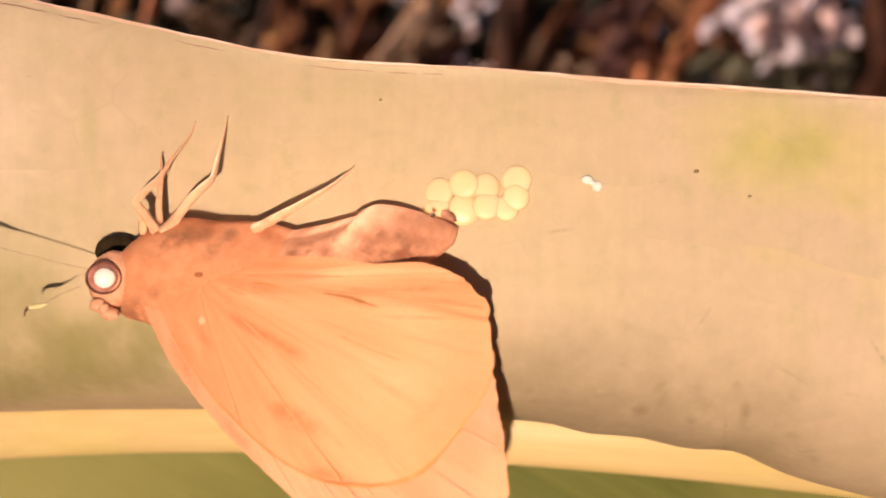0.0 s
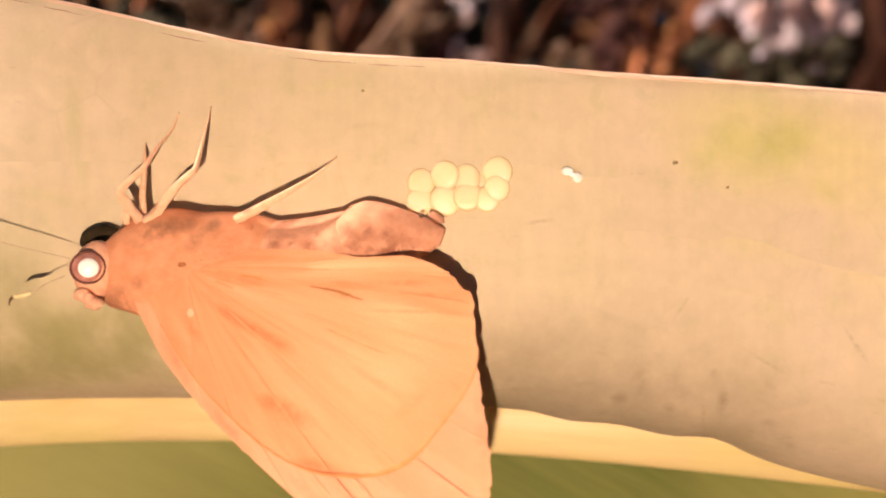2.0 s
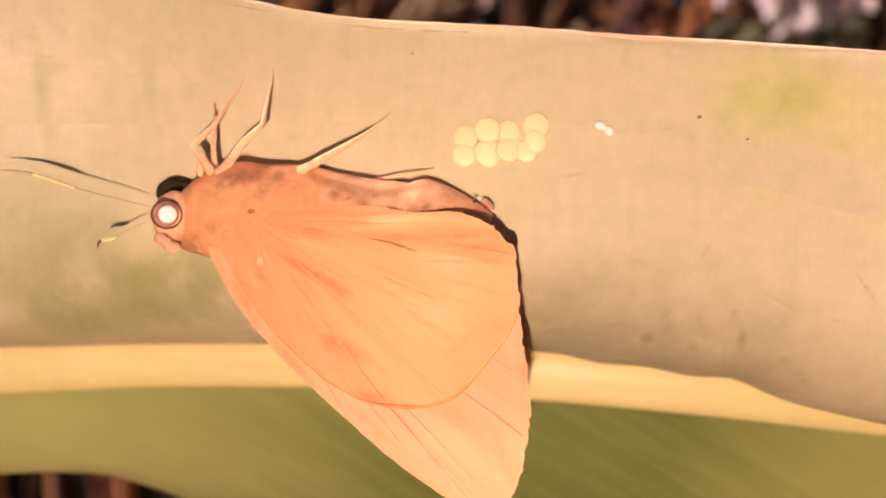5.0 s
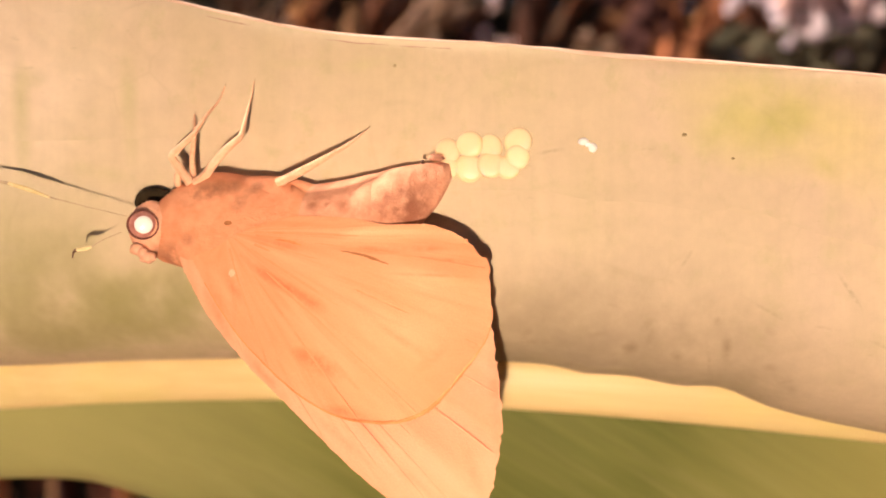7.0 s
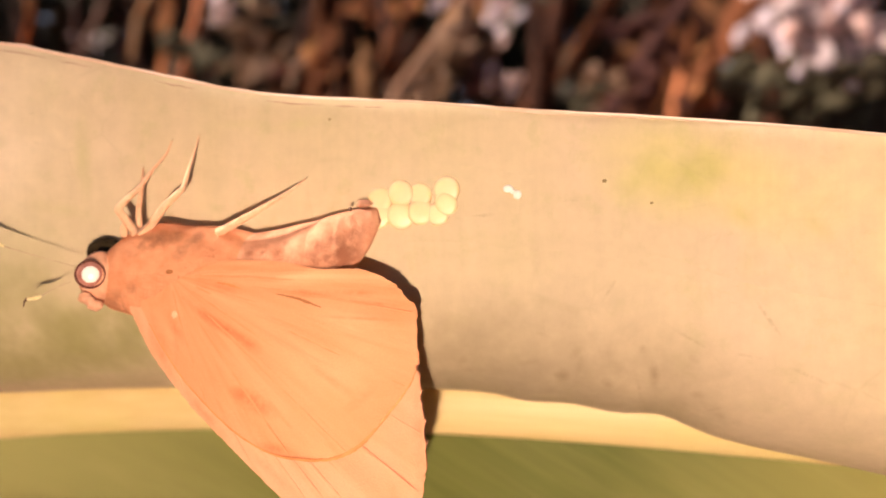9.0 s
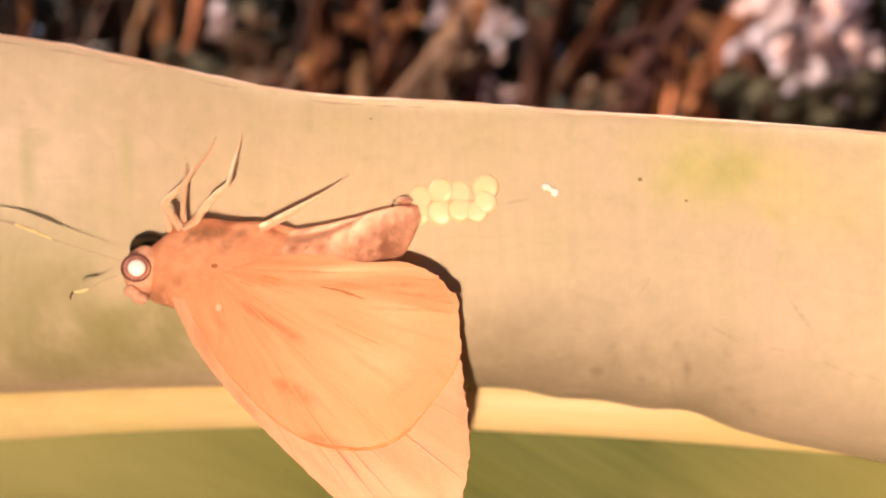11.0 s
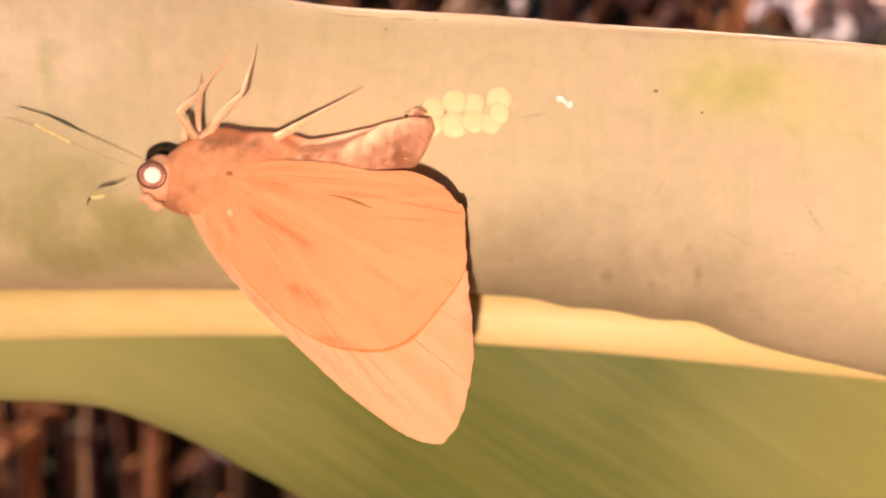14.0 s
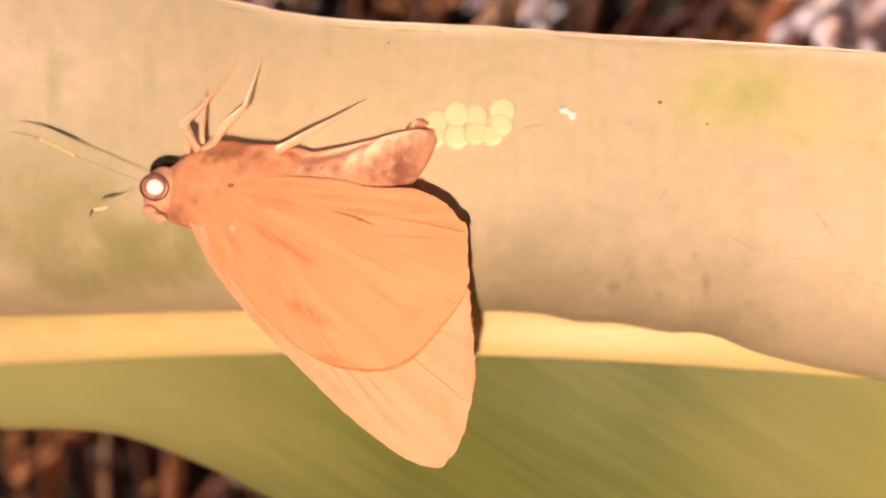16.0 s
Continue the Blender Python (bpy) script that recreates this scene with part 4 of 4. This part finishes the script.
def dead_stalks():
    tones = {BRIGHT: "orange-brown", DRY: "rust-brown", RUST: "reddish-brown", TAN: "tan", OCHRE: "ochre", SAND: "pinkish-tan", MAROON: "maroon-brown", DARK: "blackish"}
    # the stalks that show over the leaf: x and z of two points on each, width, material, distance
    rows = ((-0.379, 1.356, -0.376, 1.401, 0.014, BRIGHT, 0.45), (-0.267, 1.335, -0.261, 1.391, 0.015, BRIGHT, 0.44), (-0.265, 1.344, -0.250, 1.400, 0.010, DRY, 0.47), (-0.317, 1.353, -0.299, 1.406, 0.015, OCHRE, 0.48), (-0.368, 1.366, -0.344, 1.415, 0.011, DARK, 0.50),
            (-0.162, 1.318, -0.157, 1.376, 0.022, RUST, 0.46), (-0.120, 1.313, -0.124, 1.350, 0.021, OCHRE, 0.45), (-0.103, 1.367, -0.091, 1.395, 0.013, RUST, 0.48), (-0.099, 1.314, -0.046, 1.389, 0.036, TAN, 0.47), (-0.005, 1.302, -0.005, 1.377, 0.010, DARK, 0.44),
            (0.087, 1.293, 0.122, 1.357, 0.015, RUST, 0.45))
    more = ((0.018, 1.340, 0.046, 1.383, 0.014, RUST, 0.48), (-0.221, 1.343, -0.217, 1.376, 0.018, SAND, 0.48), (0.042, 1.308, 0.072, 1.349, 0.014, MAROON, 0.50), (-0.182, 1.329, -0.171, 1.391, 0.010, DARK, 0.48), (-0.144, 1.322, -0.138, 1.382, 0.008, DARK, 0.47),
            (-0.414, 1.038, -0.425, 1.300, 0.016, RUST, 0.45), (-0.350, 1.038, -0.352, 1.300, 0.012, MAROON, 0.47), (-0.300, 1.020, -0.310, 1.250, 0.009, MAROON, 0.47), (-0.265, 1.022, -0.280, 1.250, 0.008, SAND, 0.49))
    for i, (x, z, hx, hz, wide, mat, y) in enumerate(rows + more):
        slope = (hx - x) / (hz - z)
        points = [(x - 0.10 * slope, -0.04), (x - 0.14 * slope, z - 0.55), (x - 0.10 * slope, z - 0.12), (x, z), (hx, hz), (hx + 0.07 * slope, hz + 0.08), (hx + 0.10 * slope, hz + 0.16)][:5 if mat in (OCHRE, SAND) and hz < 1.39 else 7]
        stalk(y, points, wide * 1.15, mat, tones[mat], i, -0.6)
    rng = random.Random(11)
    for i in range(40):
        y = rng.uniform(0.66, 1.05)
        side, lean, tall = rng.uniform(-0.72, 0.60), rng.uniform(-0.35, 0.35), rng.uniform(1.35, 1.9)
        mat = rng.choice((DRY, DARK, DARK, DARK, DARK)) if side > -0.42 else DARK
        x = side * (y + 0.1)
        stalk(y, [(x + lean * (z - 1.2), z - 0.04) for z in np.linspace(0, tall, 6)], rng.choice((0.012, 0.02, 0.03)), mat, tones[mat], 40 + i, rng.uniform(-1.1, -0.1))


dead_stalks()


def crumple(bm, x, y, z, s, q, i):
    """A small bent leaf."""
    rows = []
    for a in range(4):
        row = []
        for b in range(3):
            u, v = a / 3 * 2 - 1, b - 1
            w = (1 - 0.55 * u * u) * 0.5
            p = Vector((v * w, 0.35 * (abs(v) + 0.6 * noise.noise(Vector((u * 2, v * 2, i)))), u * 1.3))
            row.append(bm.verts.new(Vector((x, y, z)) + q @ (p * s)))
        rows.append(row)
    for a in range(3):
        for b in range(2):
            bm.faces.new((rows[a][b], rows[a][b + 1], rows[a + 1][b + 1], rows[a + 1][b]))


def curled(bm, x, y, z, r, q, seed):
    """A round withered leaf, cupped and uneven at its rim."""
    mid = bm.verts.new(Vector((x, y, z)))
    rings = []
    for f in (0.35, 0.7, 1.0):
        ring = []
        for k in range(12):
            a = 2 * math.pi * k / 12
            rr = r * f * (1 + 0.7 * f * noise.noise(Vector((math.cos(a) * 1.3, math.sin(a) * 1.3, seed * 1.7))))
            p = Vector((math.cos(a) * rr * 0.62, r * (0.35 * f * f + 0.3 * noise.noise(Vector((math.cos(a) * f * 2, math.sin(a) * f * 2, seed)))), math.sin(a) * rr))
            ring.append(bm.verts.new(Vector((x, y, z)) + q @ p))
        rings.append(ring)
    for k in range(12):
        bm.faces.new((mid, rings[0][k], rings[0][(k + 1) % 12]))
        for a, b in zip(rings, rings[1:]):
            bm.faces.new((a[k], b[k], b[(k + 1) % 12], a[(k + 1) % 12]))


def leaf_clumps(name, label, mat, spots, seed, y=0.46):
    """Withered leaves among the stalks, placed to fit the camera's view; spots: x, z and size."""
    rng = random.Random(seed)
    bm = bmesh.new()
    for i, (x, z, size) in enumerate(spots):
        far = y + rng.choice((-0.07, -0.035, 0.0))
        k = (far + 0.08) / 0.55
        for j in range(6):
            q = Euler((rng.uniform(-0.9, -0.4), rng.uniform(-1.2, 1.2), rng.uniform(-0.9, -0.4))).to_matrix()
            curled(bm, k * x + rng.gauss(0, 0.5) * size, far + rng.uniform(-0.02, 0.02), 1.2 + k * (z - 1.2) + rng.gauss(0, 0.5) * size, k * size * rng.uniform(0.6, 0.95), q, seed * 100 + i * 6 + j)
    tagged(new(name, mesh_of(bm, name, mat)), label, "dead leaves", kind="stuff")


def leaf_tangle():
    """Crumpled dead leaves caught among the stalks, too many to count."""
    rng = random.Random(8)
    bm = bmesh.new()
    for i in range(560):
        y = rng.uniform(0.56, 1.05)
        x = rng.uniform(-0.72, 0.72) * (y + 0.1)
        z = 1.2 + rng.uniform(-0.42, 0.50) * (y + 0.1)
        if noise.noise(Vector((x * 5, z * 5, 2))) < 0.02 or (x / y < -0.40 and rng.random() < 0.85):
            continue
        crumple(bm, x, y, z, rng.uniform(0.014, 0.042) * (y + 0.2), Euler((rng.uniform(-0.9, 0.5), rng.uniform(-1.0, 1.0), rng.uniform(-1.3, 0.4))).to_matrix(), i)
    tagged(new("dead_leaf_tangle", mesh_of(bm, "dead_leaf_tangle", SCRAP)), "tangle of crumpled brown and tan dead leaves", "dead leaves", kind="stuff")

    # pale scraps added mostly where bright sky would show through gaps
    leaf_clumps("pale_leaf_clumps", "scattered pale pinkish and lilac scraps, mostly in place of sky gaps", PALE, [
        (-0.227, 1.391, 0.011), (-0.024, 1.368, 0.011), (-0.025, 1.378, 0.008), (0.174, 1.337, 0.017), (0.150, 1.360, 0.014), (0.152, 1.376, 0.015), (0.196, 1.370, 0.013), (0.187, 1.362, 0.009), (-0.028, 1.324, 0.008),
        (-0.074, 1.387, 0.007), (-0.334, 1.372, 0.004), (0.155, 1.343, 0.010), (0.190, 1.306, 0.006), (-0.235, 1.041, 0.006), (0.166, 1.362, 0.016), (0.182, 1.376, 0.018), (0.205, 1.347, 0.011), (0.146, 1.384, 0.013), (0.170, 1.392, 0.020)], 3, 0.415)
    leaf_clumps("tan_leaf_clumps", "tan withered leaves among the stalks", SAND, [
        (-0.079, 1.331, 0.014), (-0.059, 1.354, 0.015), (-0.085, 1.320, 0.010), (0.027, 1.332, 0.012), (0.042, 1.322, 0.010), (-0.222, 1.370, 0.010), (-0.204, 1.350, 0.016), (-0.188, 1.343, 0.012),
        (-0.217, 1.336, 0.010), (-0.191, 1.352, 0.008), (0.177, 1.319, 0.008), (-0.196, 1.381, 0.008)], 5, 0.435)
    leaf_clumps("rust_leaf_clumps", "rust-brown withered leaves among the stalks", RUST, [
        (-0.161, 1.334, 0.013), (-0.163, 1.357, 0.009), (-0.130, 1.385, 0.009), (-0.131, 1.376, 0.007), (0.105, 1.332, 0.011), (0.103, 1.316, 0.010), (-0.095, 1.380, 0.008), (-0.280, 1.376, 0.006), (-0.044, 1.381, 0.010),
        (-0.415, 1.038, 0.013), (-0.420, 1.050, 0.011), (-0.300, 1.032, 0.006)], 7, 0.445)
    leaf_clumps("maroon_leaf_clumps", "dark maroon withered leaves among the stalks", MAROON, [
        (-0.049, 1.330, 0.012), (0.066, 1.326, 0.013), (0.055, 1.355, 0.012), (0.112, 1.310, 0.012), (0.062, 1.311, 0.010), (0.091, 1.307, 0.010), (-0.187, 1.335, 0.008), (0.082, 1.333, 0.008), (-0.351, 1.038, 0.008), (-0.254, 1.029, 0.007), (-0.265, 1.022, 0.007)], 9, 0.475)
    leaf_clumps("green_leaf_clumps", "dull green weed leaves among the dead stalks", WEED, [
        (-0.244, 1.350, 0.013), (-0.248, 1.339, 0.010), (0.126, 1.324, 0.015), (0.160, 1.309, 0.014), (0.190, 1.322, 0.017), (0.137, 1.309, 0.012), (0.171, 1.359, 0.006), (0.159, 1.361, 0.005), (0.181, 1.351, 0.005),
        (0.031, 1.312, 0.008), (0.150, 1.324, 0.010), (0.177, 1.299, 0.012), (-0.255, 1.363, 0.008), (-0.001, 1.381, 0.007), (-0.218, 1.394, 0.008)], 11, 0.44)


leaf_tangle()


def bush(name, label, spots, rng):
    """A dark bush: bent stems and thousands of small leaves round the given places."""
    bm = bmesh.new()
    for i in range(26):
        x, y, z, s = spots[rng.randrange(len(spots))]
        tube([(x * 0.6, y, -0.05), (x * 0.8, y + rng.uniform(-0.1, 0.1), z * 0.5), (x, y, z)], [0.012, 0.008, 0.003], 5, 8, bm=bm)
    bm.verts.ensure_lookup_table()
    bm.verts.index_update()
    verts = [tuple(v.co) for v in bm.verts]
    faces = [tuple(v.index for v in f.verts) for f in bm.faces]
    bm.free()
    for x, y, z, s in spots:
        q = Euler((rng.uniform(0, 6.3), rng.uniform(0, 6.3), rng.uniform(0, 6.3))).to_matrix()
        k = len(verts)
        for p in ((-1, 0, 0), (-0.2, 0.34, 0.06), (1, 0, 0), (-0.2, -0.34, 0.06)):
            verts.append(tuple(Vector((x, y, z)) + q @ (Vector(p) * s)))
        faces += [(k, k + 1, k + 2), (k, k + 2, k + 3)]
    me = bpy.data.meshes.new(name)
    me.from_pydata(verts, [], faces)
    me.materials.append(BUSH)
    tagged(new(name, me), label, "bush", kind="stuff")


def bushes():
    """The thicket behind the stalks, and an unseen one added behind the camera to block sky light."""
    rng = random.Random(5)
    spots = []
    for i in range(15000):
        y = rng.uniform(1.1, 2.6)
        x, z = rng.gauss(-0.35, 0.75) * y * 0.75, rng.uniform(0.0, 1.2 + 0.62 * y)
        spots.append((x, y, z, rng.uniform(0.03, 0.085)))
    for i in range(9000):
        y = rng.uniform(1.3, 2.6)
        spots.append((rng.uniform(-1.05, 0.75) * y, y, 1.2 + rng.uniform(-0.35, 0.5) * y, rng.uniform(0.03, 0.08)))
    bush("bush", "dark tangled bush with small leaves behind the stalks", spots, rng)
    # added half ring of leaves out of view, keeps sky light off the blade
    spots = []
    for i in range(6500):
        a, r = math.radians(rng.uniform(185, 355)), rng.uniform(0.7, 1.5)
        spots.append((r * math.cos(a) * 1.5, r * math.sin(a), rng.uniform(0.0, 1.2 + 1.35 * r), rng.uniform(0.05, 0.11)))
    bush("bush", "unseen dark bush added behind the camera to block sky light", spots, rng)


bushes()


# ---- what moves ----
def motions():
    # the torch goes with the lens, a little below and to one side of it and behind it
    walk(torch, [(t, aim(eye, yaw, pitch, roll) @ pose(-0.007, -0.029, 0.040)) for t, eye, yaw, pitch, roll in PATH])

    # the wings shift a little on their roots: degrees of lift, of tilt towards the leaf, millimetres along the body
    near = [(0.0, 3.1, -15.0, 0.2, 0.3), (0.5, 3.1, -14.3, 0.3, 0.25), (1.0, 3.0, -13.5, 0.4, 0.2), (2.0, 2.9, -12.0, 0.6, 0.1), (3.0, 2.4, -18.0, 1.1, -0.5), (3.5, 3.0, -12.5, 0.4, -0.1), (4.0, 2.3, -11.0, 0.6, -0.4), (4.2, 2.3, -11.0, 0.6, -0.4), (6.3, 1.6, -13.0, 0.7, -0.7), (6.5, 3.8, -12.5, 0.6, -0.85),
            (7.0, 2.6, -9.5, 0.2, -0.4), (8.0, 1.4, -7.1, 0.1, -0.35), (9.0, 1.5, -7.4, 0.4, 0.1), (9.7, 1.8, -7.0, 0.1, 0.0), (11.8, 3.0, -13.0, 0.4, -0.2), (12.0, 3.3, -13.0, 0.3, -0.2), (12.5, 2.6, -9.5, 0.1, -0.05), (13.0, 1.8, -6.0, 0.05, 0.1), (13.5, 1.2, -5.5, 0.0, -0.1), (14.0, 0.7, 1.0, -0.2, 0.4), (15.0, 0.4, -5.0, -0.1, -0.1), (16.0, 0.3, 0.0, 0.0, 0.0)]
    lag = ((0.0, 0.0), (4.2, 0.3), (6.3, 1.5), (6.5, 2.2), (7.0, 2.0), (8.0, 1.6), (9.0, 0.4), (12.0, 0.0), (16.0, 0.0))
    for k, sheet in enumerate(wings):
        rows = [(t, a - (np.interp(t, *zip(*lag)) if k < 2 else 0.0), b * (0.85 if k < 2 else 1.0), d, e) for t, a, b, d, e in near]
        walk(sheet, [(t, pose((-20 + d) * MM, -4.6 * MM, (5 + e) * MM, b, -a, 0) @ pose(20 * MM, 4.6 * MM, -5 * MM)) for t, a, b, d, e in rows])

    # the abdomen lifts to the eggs, drops away, and lifts again: degrees by which it and its tip hang, millimetres by which the tip is drawn out
    drops = [(0.0, -1.7, 32.6, 0.6), (0.5, 1.3, 34.6, 0.9), (1.0, 2.4, 32.8, 1.2), (1.5, 1.3, 23, 1.5), (2.0, 2.8, 32, 1.0), (2.5, 3.6, 30.6, 0.9), (3.0, 8.1, 28, 1.2), (3.5, -0.8, 28, 0.6), (4.0, 12, 27, 1.5), (4.2, 14.4, 24.3, 1.4), (5.2, 20, 25, 1.7),
             (6.3, 23.4, 26, 2.0), (6.5, 9.8, 23, 1.5), (6.7, 1.5, 14, 0.6), (7.0, 0, 5, 0.1), (7.5, 0, 2, 0.0), (8.0, 0, 0, 0.0), (9.0, 0, 0, 0.0), (12.0, 0, 0, 0.0), (16.0, 0, 0, 0.0)]
    walk(abdomen, [(t, Matrix.Translation(hinge) @ pose(0, 0, 0, 0, a, 0)) for t, a, b, d in drops])
    walk(tail, [(t, Matrix.Translation(curl - hinge + P(0.95 * d, 0, 0.3 * d)) @ pose(0, 0, 0, 0, b, 0)) for t, a, b, d in drops])

    # the longer antenna sways
    sway = [(0.0, -5), (4.2, -5), (6.5, -6.5), (9.0, -3), (12.0, -1.4), (14.0, 1), (16.0, 0)]
    walk(horns[0], [(t, pose(-30 * MM, 0, 6.6 * MM, 0, a, 0) @ pose(30 * MM, 0, -6.6 * MM)) for t, a in sway])

    # the leaf's lower half rises, its pieces keyed to fit the camera's view: millimetres at the butterfly's wing tip,
    # of the fold and of the midrib, and the midrib's lag at the far end
    flex = [(0.0, 1.0, -3.6, -3.3, -0.2), (1.5, 1.05, -3.7, -3.6, -0.4), (2.0, 0.92, -3.55, -3.5, -0.35), (2.5, 1.03, -3.85, -3.7, -0.35), (3.0, 1.0, -4.0, -4.4, -1.0), (3.5, 1.0, -4.0, -4.2, -0.6), (4.2, 0.95, -4.0, -4.3, -0.7), (6.5, 0.65, -3.2, -3.5, -0.7), (7.0, 0.6, -2.5, -3.3, -1.7), (9.0, 0.1, -1.4, -1.8, -0.5), (9.5, 0.1, -1.2, -1.75, -0.6),
            (11.0, 0.05, -1.5, -1.7, -0.9), (12.0, 0.05, -1.4, -1.6, -0.8), (12.5, 0.0, -0.6, -0.5, 0.2), (12.8, 0.2, -2.1, -2.6, -1.5), (13.0, 0.35, -3.0, -4.0, -2.8), (13.2, 0.1, -1.9, -2.2, -0.9),
            (13.5, -0.2, -0.45, -0.4, 1.0), (14.0, -0.25, -0.6, -0.95, 0.85), (14.5, -0.45, 0.5, 1.1, 1.9), (15.0, -0.5, 1.4, 2.9, 3.9), (15.2, -0.4, 1.1, 2.2, 3.0), (15.5, -0.25, 0.8, 1.15, 1.9), (16.0, -0.1, 0.0, 0.0, -0.2)]
    sag = ((0.0, 0.0), (4.2, 0.0), (7.0, 0.25), (9.5, 0.3), (12.0, 0.15), (12.5, 0.25), (13.5, 0.2), (14.0, 0.0), (14.5, 0.5), (15.0, 0.1), (16.0, 0.0))
    for ob in (upper_blade, leaf_margin, margin_crease):
        walk(ob, [(t, pose(26 * MM, 0, a * MM, 0, math.degrees(-np.interp(t, *zip(*sag)) / 60), 0) @ pose(-26 * MM, 0, 0)) for t, a, z, r, l in flex])
    dip = ((0.0, 0.5), (4.2, 0.5), (7.0, 0.4), (9.0, 0.0), (16.0, 0.0))
    walk(blade_fold, [(t, pose(26 * MM, 0, z * MM, 0, math.degrees(-(z - l + np.interp(t, *zip(*dip))) / 66), 0) @ pose(-26 * MM, 0, 0)) for t, a, z, r, l in flex])
    walk(midrib, [(t, pose(8 * MM, 0, r * MM, 0, math.degrees(-(r - l) / 60), 0) @ pose(-8 * MM, 0, 0)) for t, a, z, r, l in flex])
    slack = ((0.0, 3.0), (3.5, 3.0), (7.0, 1.0), (9.0, 0.3), (12.5, 0.0), (14.5, -0.3), (15.0, -1.6), (15.5, -0.7), (16.0, 0.0))
    walk(lower_blade, [(t, pose(8 * MM, 0, r * MM, 0, math.degrees(-(r - l + np.interp(t, *zip(*slack))) / 60), 0) @ pose(-8 * MM, 0, 0)) for t, a, z, r, l in flex])


motions()
